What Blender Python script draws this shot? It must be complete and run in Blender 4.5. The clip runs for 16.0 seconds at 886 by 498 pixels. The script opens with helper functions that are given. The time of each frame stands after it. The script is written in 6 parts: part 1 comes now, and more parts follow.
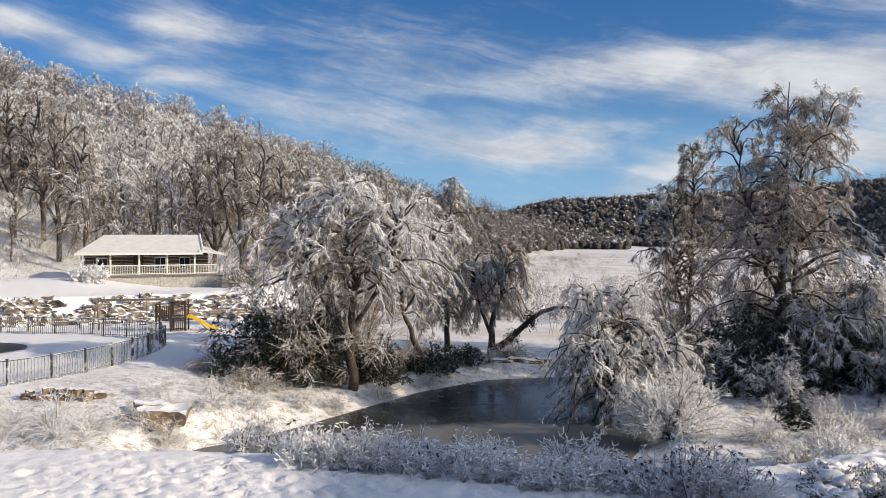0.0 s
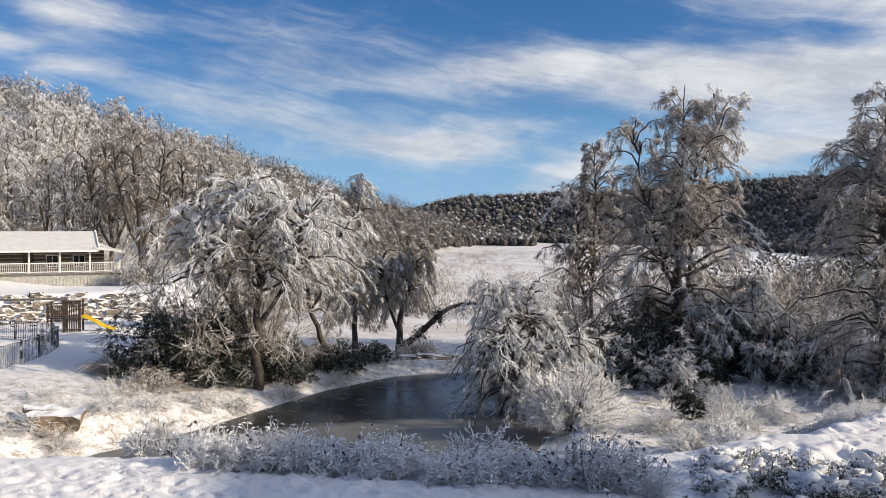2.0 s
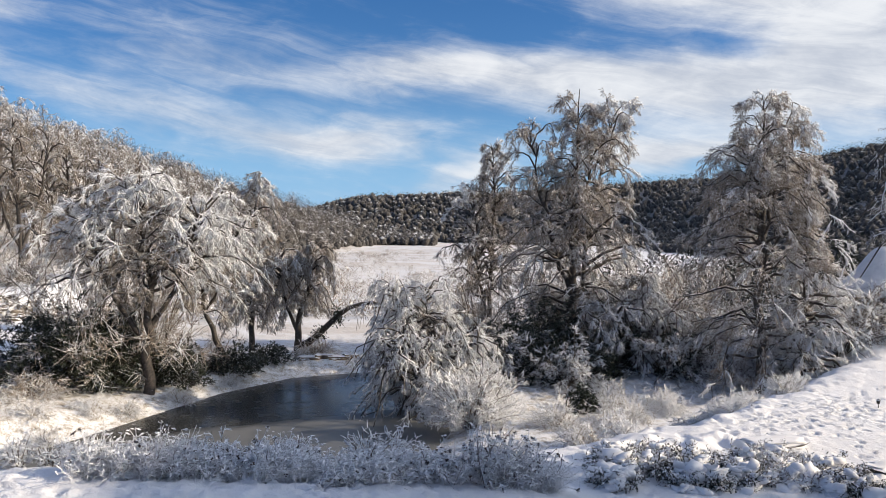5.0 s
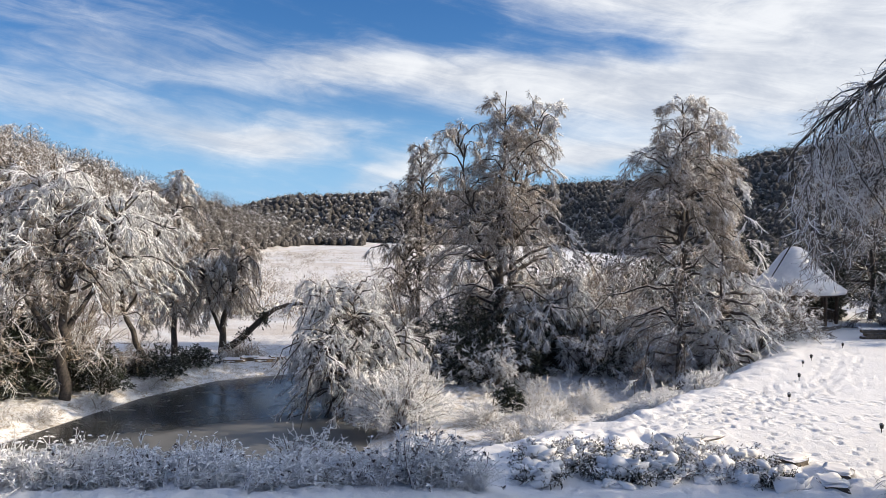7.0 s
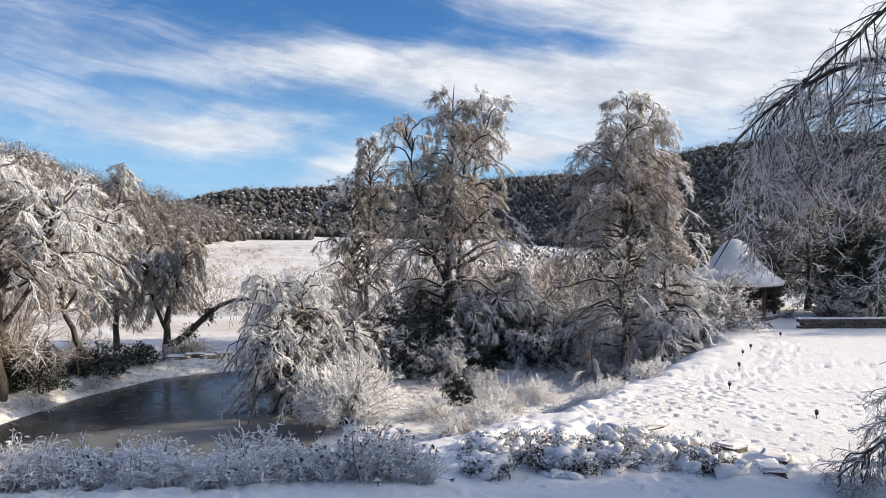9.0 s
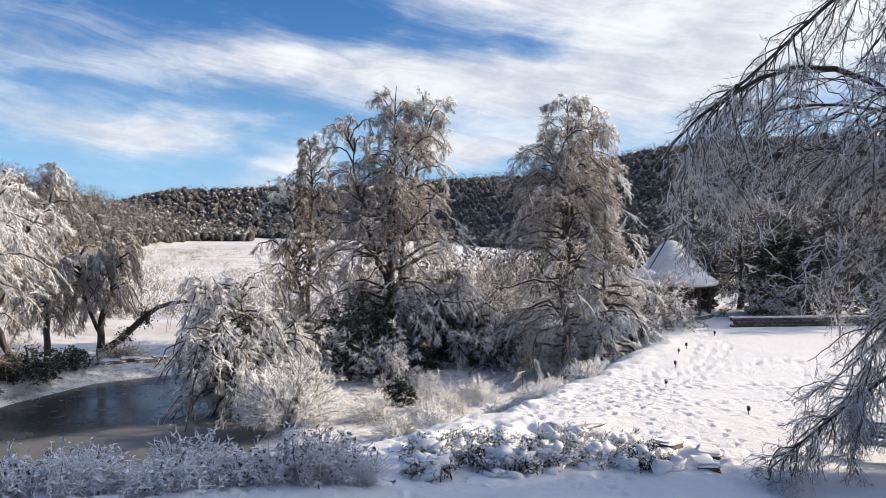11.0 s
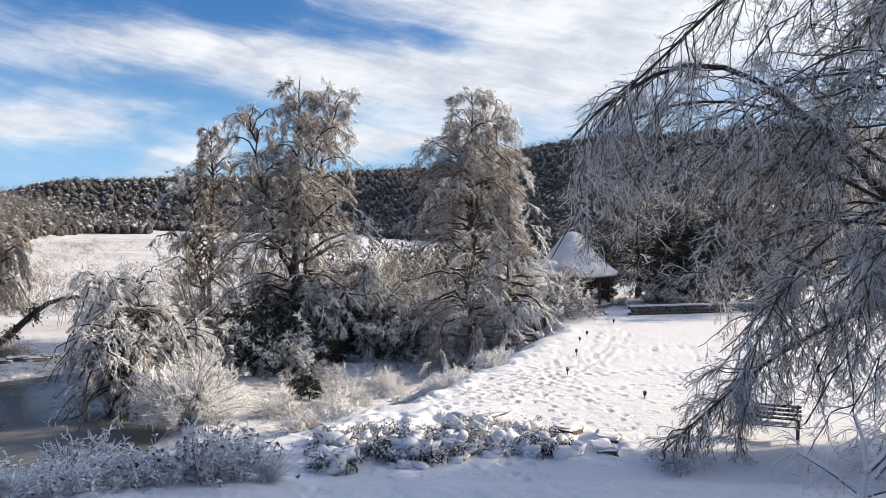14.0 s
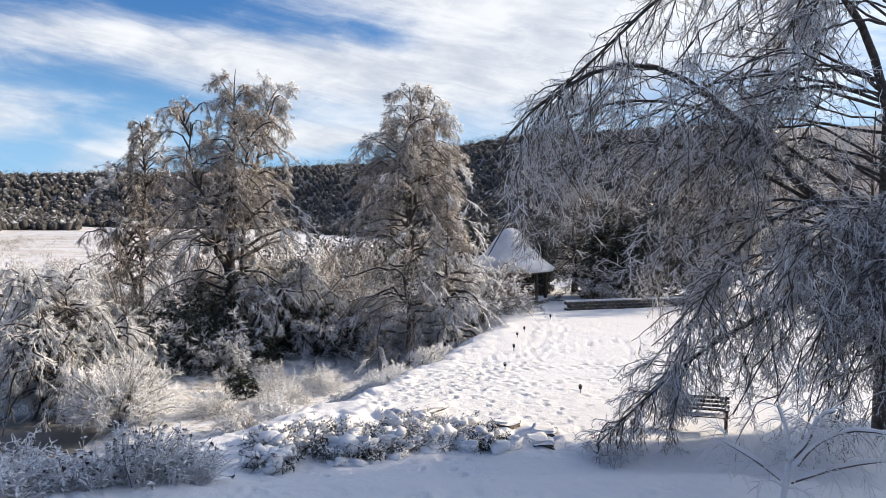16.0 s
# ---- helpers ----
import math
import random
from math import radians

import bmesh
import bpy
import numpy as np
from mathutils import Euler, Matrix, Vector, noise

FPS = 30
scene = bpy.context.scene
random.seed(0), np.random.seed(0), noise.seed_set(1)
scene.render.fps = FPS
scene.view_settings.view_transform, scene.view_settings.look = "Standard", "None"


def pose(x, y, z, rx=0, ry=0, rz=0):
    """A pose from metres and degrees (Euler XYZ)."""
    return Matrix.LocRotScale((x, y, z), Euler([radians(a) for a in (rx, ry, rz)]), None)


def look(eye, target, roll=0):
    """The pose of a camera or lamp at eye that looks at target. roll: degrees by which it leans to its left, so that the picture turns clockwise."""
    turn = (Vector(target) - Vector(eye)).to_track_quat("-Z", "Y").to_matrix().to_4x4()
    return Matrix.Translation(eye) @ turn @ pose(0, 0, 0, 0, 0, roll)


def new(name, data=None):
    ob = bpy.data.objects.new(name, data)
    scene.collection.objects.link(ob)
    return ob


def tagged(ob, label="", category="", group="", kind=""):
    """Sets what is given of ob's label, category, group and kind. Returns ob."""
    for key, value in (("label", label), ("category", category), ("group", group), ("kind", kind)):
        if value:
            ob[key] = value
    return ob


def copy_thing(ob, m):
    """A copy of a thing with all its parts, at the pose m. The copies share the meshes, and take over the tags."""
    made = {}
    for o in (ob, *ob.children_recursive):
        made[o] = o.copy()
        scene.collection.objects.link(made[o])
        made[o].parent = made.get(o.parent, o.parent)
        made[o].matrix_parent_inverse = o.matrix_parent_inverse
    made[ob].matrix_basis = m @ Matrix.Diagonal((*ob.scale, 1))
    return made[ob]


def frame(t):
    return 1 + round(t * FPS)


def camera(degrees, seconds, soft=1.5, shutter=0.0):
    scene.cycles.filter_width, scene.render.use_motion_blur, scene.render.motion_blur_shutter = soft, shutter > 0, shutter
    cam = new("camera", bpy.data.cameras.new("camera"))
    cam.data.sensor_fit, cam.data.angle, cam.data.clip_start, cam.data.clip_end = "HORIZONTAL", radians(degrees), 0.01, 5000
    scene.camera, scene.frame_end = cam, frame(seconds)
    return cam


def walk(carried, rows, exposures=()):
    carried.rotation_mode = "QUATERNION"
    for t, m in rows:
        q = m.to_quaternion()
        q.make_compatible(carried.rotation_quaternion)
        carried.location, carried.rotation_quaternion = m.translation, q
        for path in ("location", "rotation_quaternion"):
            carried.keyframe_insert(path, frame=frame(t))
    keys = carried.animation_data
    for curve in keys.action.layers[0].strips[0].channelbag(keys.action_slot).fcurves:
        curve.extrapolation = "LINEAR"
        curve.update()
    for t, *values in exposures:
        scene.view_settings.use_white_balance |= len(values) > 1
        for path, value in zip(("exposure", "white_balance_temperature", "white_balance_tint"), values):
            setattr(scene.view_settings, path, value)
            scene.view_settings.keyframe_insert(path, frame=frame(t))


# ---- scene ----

cam = camera(57.84, 16.0, 0.7)
EYE, TILT, SWING = 6.0, -1.05, 0.45
ROWS = [
    (0.0, 0.0, 0.0, 0.0), (0.5, -1.45, -0.12, 0.04), (1.0, -3.16, -0.25, 0.05), (1.5, -4.93, -0.32, 0.05),
    (2.0, -6.53, -0.24, -0.08), (2.5, -7.9, -0.13, -0.09), (3.0, -9.13, -0.16, -0.07), (3.5, -10.37, -0.21, -0.14),
    (6.0, -15.88, -0.27, 0.05), (6.5, -17.24, -0.26, -0.05), (7.0, -18.69, -0.27, 0.01), (7.5, -19.93, -0.4, 0.03),
    (8.0, -20.85, -0.55, -0.04), (8.5, -21.55, -0.66, -0.06), (9.0, -22.34, -0.71, -0.24), (11.5, -27.6, -0.75, -0.1),
    (12.0, -28.78, -0.95, 0.01), (12.5, -29.81, -1.09, -0.06), (13.0, -30.79, -1.17, -0.23), (13.5, -31.88, -1.19, -0.37),
    (14.0, -33.07, -1.26, -0.4), (14.5, -34.29, -1.36, -0.43), (15.0, -35.48, -1.42, -0.35), (15.5, -36.48, -1.47, -0.33),
    (16.0, -37.42, -1.55, -0.39),
]
walk(cam, [(t, pose(0, 0, EYE, TILT) @ pose(-SWING * math.sin(radians(yaw)), SWING * math.cos(radians(yaw)) - SWING, 0, 90 + pitch, -roll, yaw))
           for t, yaw, pitch, roll in ROWS], exposures=[(0.0, -0.02), (3.5, 0.1), (7.0, 0.26), (16.0, 0.35)])

# ---- sky and sun ----
SUN_AZ, SUN_EL = 108.0, 24.0
sun = new("sun", bpy.data.lights.new("sun", "SUN"))
sun.data.energy, sun.data.angle, sun.data.color = 5.0, radians(0.6), (1.0, 0.83, 0.62)
sun_dir = Vector((math.sin(radians(SUN_AZ)) * math.cos(radians(SUN_EL)), math.cos(radians(SUN_AZ)) * math.cos(radians(SUN_EL)), math.sin(radians(SUN_EL))))
sun.matrix_world = look(sun_dir * 100, (0, 0, 0))


class Nodes:
    """Short hand for building node trees."""

    def __init__(self, tree):
        self.tree = tree
        tree.nodes.clear()

    def add(self, kind, inputs=None, **props):
        n = self.tree.nodes.new(kind)
        for k, v in props.items():
            setattr(n, k, v)
        for k, v in (inputs or {}).items():
            s = n.inputs[k]
            if isinstance(v, bpy.types.NodeSocket):
                self.tree.links.new(v, s)
            else:
                s.default_value = v
        return n

    def math(self, op, a, b=0.0, c=0.0, clamp=False):
        return self.add("ShaderNodeMath", {0: a, 1: b, 2: c}, operation=op, use_clamp=clamp).outputs[0]

    def smooth(self, v, lo, hi):
        return self.add("ShaderNodeMapRange", {"Value": v, "From Min": lo, "From Max": hi}, interpolation_type="SMOOTHSTEP").outputs[0]

    def noise(self, vec, scale, detail=4.0, rough=0.55, distort=0.0):
        return self.add("ShaderNodeTexNoise", {"Vector": vec, "Scale": scale, "Detail": detail, "Roughness": rough, "Distortion": distort}).outputs[0]

    def mix(self, f, a, b):
        n = self.add("ShaderNodeMix", data_type="RGBA")
        for s, v in ((n.inputs[0], f), (n.inputs[6], a), (n.inputs[7], b)):
            if isinstance(v, bpy.types.NodeSocket):
                self.tree.links.new(v, s)
            else:
                s.default_value = v
        return n.outputs[2]


world = bpy.data.worlds.new("winter_sky")
scene.world = world
world.use_nodes = True
k = Nodes(world.node_tree)
co = k.add("ShaderNodeTexCoord").outputs["Generated"]
xyz = k.add("ShaderNodeSeparateXYZ", {0: co})
az = k.math("MULTIPLY", k.math("ARCTAN2", xyz.outputs[0], xyz.outputs[1]), 57.2958)
el = k.math("MULTIPLY", k.math("ARCSINE", xyz.outputs[2]), 57.2958)
sky = k.add("ShaderNodeTexSky", sky_type="NISHITA", sun_disc=False, sun_elevation=radians(SUN_EL), sun_rotation=radians(SUN_AZ), air_density=1.0, dust_density=0.6, ozone_density=2.2, altitude=900.0)
warp = k.noise(k.add("ShaderNodeCombineXYZ", {0: k.math("MULTIPLY", az, 0.05), 1: k.math("MULTIPLY", el, 0.13), 2: 3.0}).outputs[0], 2.0, 3.0)
waz = k.math("ADD", az, k.math("MULTIPLY", k.math("SUBTRACT", warp, 0.5), 9.0))
wel = k.math("ADD", el, k.math("MULTIPLY", k.math("SUBTRACT", warp, 0.5), -3.0))
# streaks that sink gently to the right, and finer puffs
tilted = k.math("ADD", wel, k.math("MULTIPLY", waz, 0.16))
streak = k.noise(k.add("ShaderNodeCombineXYZ", {0: k.math("MULTIPLY", waz, 0.05), 1: k.math("MULTIPLY", tilted, 0.3), 2: 1.5}).outputs[0], 1.0, 7.0, 0.6, 0.5)
puff = k.noise(k.add("ShaderNodeCombineXYZ", {0: k.math("MULTIPLY", az, 0.16), 1: k.math("MULTIPLY", el, 0.36), 2: 7.7}).outputs[0], 1.0, 6.0, 0.6, 0.3)
cover = None
# azimuth, elevation, half width, half height, slope, weight of each bank of cloud
for a, e, w, h, s, g in ((-18.8, 13.8, 3.6, 1.3, -0.1, 0.5), (-23.0, 11.8, 3.0, 1.0, 0.0, 0.4), (-28.0, 12.9, 3.0, 1.0, 0.0, 0.48), (-18.0, 10.3, 3.4, 0.8, 0.1, 0.34), (-12.0, 8.8, 4.0, 1.2, -0.2, 0.2),
                         (-6.0, 12.6, 6.5, 2.6, -0.2, 0.15), (-1.0, 7.4, 9.0, 1.6, -0.2, 0.24), (7.5, 6.2, 8.0, 1.2, 0.0, 0.36), (14.0, 11.4, 9.0, 1.6, 0.02, 0.46), (25.0, 10.2, 8.0, 1.8, 0.0, 0.46),
                         (10.6, 7.5, 4.0, 0.5, -0.1, 0.2), (15.5, 4.0, 5.0, 1.1, 0.35, 0.34), (29.0, 5.2, 6.0, 0.9, 0.05, 0.42), (32.0, 15.8, 9.0, 2.4, -0.05, 0.4), (33.5, 12.4, 2.4, 0.8, -0.25, -0.22),
                         (38.0, 9.5, 12.0, 4.0, 0.1, 0.5), (50.0, 16.0, 13.0, 8.0, 0.0, 0.5), (-75.0, 20.0, 30.0, 12.0, 0.0, 0.2)):
    dx = k.math("DIVIDE", k.math("SUBTRACT", waz, a), w)
    dy = k.math("DIVIDE", k.math("SUBTRACT", k.math("SUBTRACT", wel, e), k.math("MULTIPLY", k.math("SUBTRACT", waz, a), s)), h)
    d2 = k.math("ADD", k.math("MULTIPLY", dx, dx), k.math("MULTIPLY", dy, dy))
    bank = k.math("MULTIPLY", k.math("EXPONENT", k.math("MULTIPLY", d2, -1.0)), g)
    cover = bank if cover is None else k.math("ADD", cover, bank)
# the cloud thickens overhead and towards the sun
toward = k.add("ShaderNodeVectorMath", {0: co, 1: sun_dir}, operation="DOT_PRODUCT").outputs["Value"]
cover = k.math("ADD", cover, k.math("MULTIPLY", k.smooth(el, 18.0, 50.0), 0.12))
cover = k.math("ADD", cover, k.math("MULTIPLY", k.smooth(toward, 0.45, 1.0), 0.42))
wisp = k.noise(k.add("ShaderNodeCombineXYZ", {0: k.math("MULTIPLY", waz, 0.13), 1: k.math("MULTIPLY", tilted, 0.8), 2: 4.4}).outputs[0], 1.0, 7.0, 0.65, 0.8)
field = k.math("ADD", k.math("ADD", k.math("MULTIPLY", streak, 0.65), k.math("MULTIPLY", wisp, 0.32)), k.math("MULTIPLY", puff, 0.3))
density = k.math("MULTIPLY", k.smooth(k.math("ADD", field, cover), 0.62, 1.2), 0.95)
clear = k.add("ShaderNodeHueSaturation", {"Saturation": 1.28, "Value": 0.88, "Color": sky.outputs[0]}).outputs[0]
clear = k.add("ShaderNodeVectorMath", {0: clear, 1: (0.8, 0.94, 1.16)}, operation="MULTIPLY").outputs[0]
clear = k.mix(k.smooth(el, 12.0, 0.0), clear, k.mix(0.75, clear, (2.6, 5.0, 8.2, 1)))
glow = k.math("ADD", 1.0, k.math("MULTIPLY", k.smooth(toward, 0.5, 1.0), 1.0))
cloud = k.mix(k.smooth(k.math("ADD", k.math("MULTIPLY", puff, 0.6), k.math("MULTIPLY", wisp, 0.4)), 0.3, 0.68), (4.6, 5.0, 5.8, 1), (7.9, 8.05, 8.3, 1))
cloud = k.add("ShaderNodeVectorMath", {0: cloud, "Scale": glow}, operation="SCALE").outputs[0]
both = k.mix(density, clear, cloud)
k.add("ShaderNodeOutputWorld", {0: k.add("ShaderNodeBackground", {"Color": both, "Strength": 0.1}).outputs[0]})


# ---- materials ----
def material(name):
    m = bpy.data.materials.new(name)
    m.use_nodes = True
    n = Nodes(m.node_tree)
    pos = n.add("ShaderNodeNewGeometry")
    return m, n, pos.outputs["Position"], pos


def finish(n, color, rough=0.6, metal=0.0, height=None, bump=0.2, dist=0.02, **extra):
    ins = {"Base Color": color, "Roughness": rough, "Metallic": metal}
    ins.update(extra)
    if height is not None:
        ins["Normal"] = n.add("ShaderNodeBump", {"Height": height, "Strength": bump, "Distance": dist}).outputs[0]
    n.add("ShaderNodeOutputMaterial", {0: n.add("ShaderNodeBsdfPrincipled", ins).outputs[0]})


def plain(name, a, b, scale=6.0, rough=0.6, metal=0.0, bump=0.2, snow=0.0, level=0.45):
    """A surface of two mixed tones with grain, and snow lying on what faces up."""
    m, n, pos, geo = material(name)
    g1, g2 = n.noise(pos, scale, 5.0), n.noise(pos, scale * 7.3, 3.0)
    col = n.mix(n.smooth(g1, 0.3, 0.7), (*a, 1), (*b, 1))
    r = n.math("ADD", rough - 0.08, n.math("MULTIPLY", g2, 0.16))
    if snow > 0:
        up = n.add("ShaderNodeSeparateXYZ", {0: geo.outputs["Normal"]}).outputs[2]
        lay = n.smooth(n.math("ADD", up, n.math("MULTIPLY", n.math("SUBTRACT", n.noise(pos, 2.3, 4.0), 0.5), 1.5)), level, level + 0.3)
        col = n.mix(n.math("MULTIPLY", lay, snow), col, (0.82, 0.84, 0.87, 1))
    finish(n, col, r, metal, n.math("ADD", g1, n.math("MULTIPLY", g2, 0.5)), bump)
    return m


def twig_material(name, a, b, ice, level, gloss=0.3):
    """Bark in a coat of ice: some twigs white with it, the others brown below and white on top."""
    m, n, pos, geo = material(name)
    g1, g2 = n.noise(pos, 0.5, 3.0), n.noise(pos, 9.0, 3.0)
    up = n.add("ShaderNodeSeparateXYZ", {0: geo.outputs["Normal"]}).outputs[2]
    isle = geo.outputs["Random Per Island"]
    col = n.mix(g2, (*a, 1), (*b, 1))
    v = n.math("ADD", n.math("MULTIPLY", up, 0.5), n.math("ADD", n.math("MULTIPLY", n.math("SUBTRACT", g1, 0.5), 2.6), n.math("MULTIPLY", n.math("SUBTRACT", g2, 0.5), 0.6)))
    v = n.math("ADD", v, n.math("MULTIPLY", n.math("SUBTRACT", isle, 0.5), 1.4))
    lay = n.math("MULTIPLY", n.smooth(v, level - 0.18, level + 0.18), ice)
    col = n.mix(lay, col, (0.84, 0.85, 0.87, 1))
    finish(n, col, gloss, 0.0, g2, 0.15)
    return m


def snow_material():
    m, n, pos, geo = material("snow")
    grass = n.add("ShaderNodeAttribute", attribute_name="grass").outputs["Fac"]
    wood = n.add("ShaderNodeAttribute", attribute_name="wood").outputs["Fac"]
    big, mid, fine = n.noise(pos, 0.35, 4.0), n.noise(pos, 2.2, 5.0, 0.65), n.noise(pos, 14.0, 4.0, 0.7)
    crystal = n.noise(pos, 90.0, 2.0)
    tone = n.mix(big, (0.80, 0.82, 0.86, 1), (0.88, 0.88, 0.89, 1))
    straw = n.mix(fine, (0.10, 0.075, 0.04, 1), (0.36, 0.29, 0.18, 1))
    show = n.math("ADD", n.math("MULTIPLY", mid, 0.45), n.math("MULTIPLY", fine, 0.55))
    show = n.math("MULTIPLY", n.smooth(show, 0.45, 0.6), n.math("MULTIPLY", grass, 0.88))
    col = n.mix(show, tone, straw)
    meadow = n.add("ShaderNodeAttribute", attribute_name="meadow").outputs["Fac"]
    band = n.noise(n.add("ShaderNodeVectorMath", {0: pos, 1: (0.06, 0.05, 0.1)}, operation="MULTIPLY").outputs[0], 1.0, 7.0, 0.7, 1.2)
    col = n.mix(n.math("MULTIPLY", n.smooth(band, 0.44, 0.6), n.math("MULTIPLY", meadow, 0.55)), col, (0.46, 0.37, 0.27, 1))
    litter = n.mix(fine, (0.06, 0.045, 0.03, 1), (0.2, 0.16, 0.12, 1))
    col = n.mix(n.math("MULTIPLY", n.smooth(n.math("ADD", mid, n.math("MULTIPLY", fine, 0.4)), 0.42, 0.75), n.math("MULTIPLY", wood, 0.92)), col, litter)
    lumps = n.noise(pos, 5.5, 4.0, 0.6)
    h = n.math("ADD", n.math("ADD", n.math("MULTIPLY", mid, 1.0), n.math("MULTIPLY", lumps, 0.45)), n.math("ADD", n.math("MULTIPLY", fine, 0.35), n.math("MULTIPLY", crystal, 0.06)))
    finish(n, col, 0.62, 0.0, h, 0.5, 0.1)
    return m


def crown_material(name, lo):
    """Twiggy crown seen from afar: shade between twigs painted in as dark spots, grey twigs, snow caught in patches."""
    m, n, pos, geo = material(name)
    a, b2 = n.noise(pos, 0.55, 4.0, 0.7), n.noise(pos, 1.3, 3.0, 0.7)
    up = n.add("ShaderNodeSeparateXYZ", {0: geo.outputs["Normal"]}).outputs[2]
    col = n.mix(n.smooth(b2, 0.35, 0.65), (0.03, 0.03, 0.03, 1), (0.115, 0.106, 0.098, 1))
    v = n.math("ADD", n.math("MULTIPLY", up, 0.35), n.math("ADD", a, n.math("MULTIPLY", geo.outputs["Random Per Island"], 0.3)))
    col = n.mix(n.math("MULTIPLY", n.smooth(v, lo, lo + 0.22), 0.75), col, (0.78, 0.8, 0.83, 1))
    finish(n, col, 0.85, 0.0, n.math("ADD", a, b2), 1.0, 0.5)
    return m


SNOW = snow_material()
BARK = plain("bark", (0.06, 0.047, 0.037), (0.2, 0.16, 0.125), 9.0, 0.8, bump=0.6, snow=0.7, level=0.5)
DARKBARK = plain("dark_bark", (0.02, 0.017, 0.015), (0.085, 0.07, 0.06), 9.0, 0.7, bump=0.6, snow=0.85, level=0.75)
BOUGH = plain("iced_boughs", (0.07, 0.055, 0.043), (0.22, 0.178, 0.14), 9.0, 0.5, bump=0.5, snow=0.85, level=0.1)
TWIG = twig_material("iced_twigs", (0.18, 0.146, 0.113), (0.5, 0.415, 0.335), 0.95, 0.1)
TWIG_WHITE = twig_material("snowy_twigs", (0.07, 0.054, 0.042), (0.2, 0.16, 0.13), 1.0, 0.1)
TWIG_SNOW = twig_material("snow_laden_twigs", (0.08, 0.062, 0.05), (0.2, 0.16, 0.13), 1.0, -0.85)
TWIG_DARK = twig_material("dark_iced_twigs", (0.08, 0.066, 0.056), (0.26, 0.216, 0.18), 0.9, 0.3, 0.22)
TWIG_BIRCH = twig_material("birch_twigs", (0.065, 0.055, 0.056), (0.22, 0.185, 0.183), 0.95, -0.36, 0.2)
TWIG_FAR = twig_material("far_twigs", (0.13, 0.105, 0.08), (0.36, 0.295, 0.225), 0.95, 0.3)
TWIG_RIDGE = twig_material("ridge_twigs", (0.045, 0.038, 0.033), (0.13, 0.11, 0.095), 0.9, 0.55)
TWIG_HAZE = twig_material("fine_iced_twigs", (0.22, 0.178, 0.138), (0.54, 0.45, 0.36), 0.95, 0.15)
# little ice inside, and the shrub's inner shade is put into this brown
TWIG_SHADED = twig_material("shaded_inner_twigs", (0.03, 0.024, 0.02), (0.11, 0.088, 0.07), 0.8, 0.75)
LEAF = plain("evergreen_leaf", (0.008, 0.012, 0.007), (0.03, 0.041, 0.02), 4.0, 0.35, snow=0.9, level=0.9)
FAR_LEAF = plain("far_conifer", (0.008, 0.012, 0.010), (0.03, 0.038, 0.03), 0.3, 0.7, snow=0.7, level=0.5)
FAR_WOOD = plain("far_wood", (0.05, 0.047, 0.045), (0.15, 0.138, 0.13), 0.25, 0.7, snow=0.6, level=0.7)
RIDGE_WOOD = plain("ridge_wood", (0.05, 0.044, 0.038), (0.15, 0.13, 0.112), 0.25, 0.7, snow=0.75, level=0.55)
# the second takes less snow, standing in for shade on the right slope
CROWN, CROWN_SHADED = crown_material("dusted_crown", 0.96), crown_material("shaded_crown", 1.04)
PERENNIAL = twig_material("frosted_perennials", (0.07, 0.058, 0.058), (0.22, 0.185, 0.18), 0.95, -0.8)
SEED = plain("seed_heads", (0.04, 0.032, 0.03), (0.13, 0.105, 0.095), 20.0, 0.8, bump=0.4, snow=0.9, level=0.15)
STRAW = twig_material("frosted_stalks", (0.16, 0.125, 0.085), (0.4, 0.33, 0.24), 0.95, -0.5)
ROCK = plain("rock", (0.08, 0.06, 0.043), (0.3, 0.235, 0.17), 2.2, 0.85, bump=0.9, snow=0.95, level=0.45)
WALLROCK = plain("wall_rock", (0.035, 0.029, 0.024), (0.3, 0.255, 0.2), 1.1, 0.85, bump=0.8, snow=0.97, level=0.25)
FROSTMETAL = plain("frosted_pickets", (0.2, 0.21, 0.225), (0.5, 0.51, 0.53), 7.0, 0.55, 0.0, 0.3, snow=0.9, level=0.2)
METAL = plain("fence_metal", (0.03, 0.034, 0.038), (0.07, 0.074, 0.08), 5.0, 0.45, 0.2, 0.1, snow=0.8, level=-0.05)
WHITE = plain("white_paint", (0.68, 0.67, 0.62), (0.8, 0.79, 0.75), 3.0, 0.55, bump=0.1)
LOG = plain("brown_log", (0.055, 0.035, 0.022), (0.14, 0.09, 0.055), 5.0, 0.75, bump=0.4)
CHINK = plain("chinking", (0.42, 0.4, 0.36), (0.55, 0.52, 0.47), 6.0, 0.85, bump=0.3)
LATTICE = plain("weathered_lattice", (0.34, 0.33, 0.3), (0.52, 0.5, 0.46), 4.0, 0.8, bump=0.4)
DARKWOOD = plain("dark_wood", (0.03, 0.02, 0.014), (0.085, 0.055, 0.038), 6.0, 0.7, bump=0.3, snow=0.9, level=0.55)
GREYWOOD = plain("grey_wood", (0.10, 0.09, 0.08), (0.2, 0.18, 0.16), 6.0, 0.8, bump=0.3, snow=0.9, level=0.55)
YELLOW = plain("yellow_plastic", (0.75, 0.5, 0.02), (0.85, 0.6, 0.04), 2.0, 0.35, bump=0.05)
GREEN = plain("green_plastic", (0.01, 0.09, 0.035), (0.02, 0.13, 0.05), 2.0, 0.4, bump=0.05)
BLACK = plain("black_metal", (0.012, 0.012, 0.013), (0.03, 0.03, 0.032), 8.0, 0.4, 0.5, 0.1, snow=0.8, level=0.6)
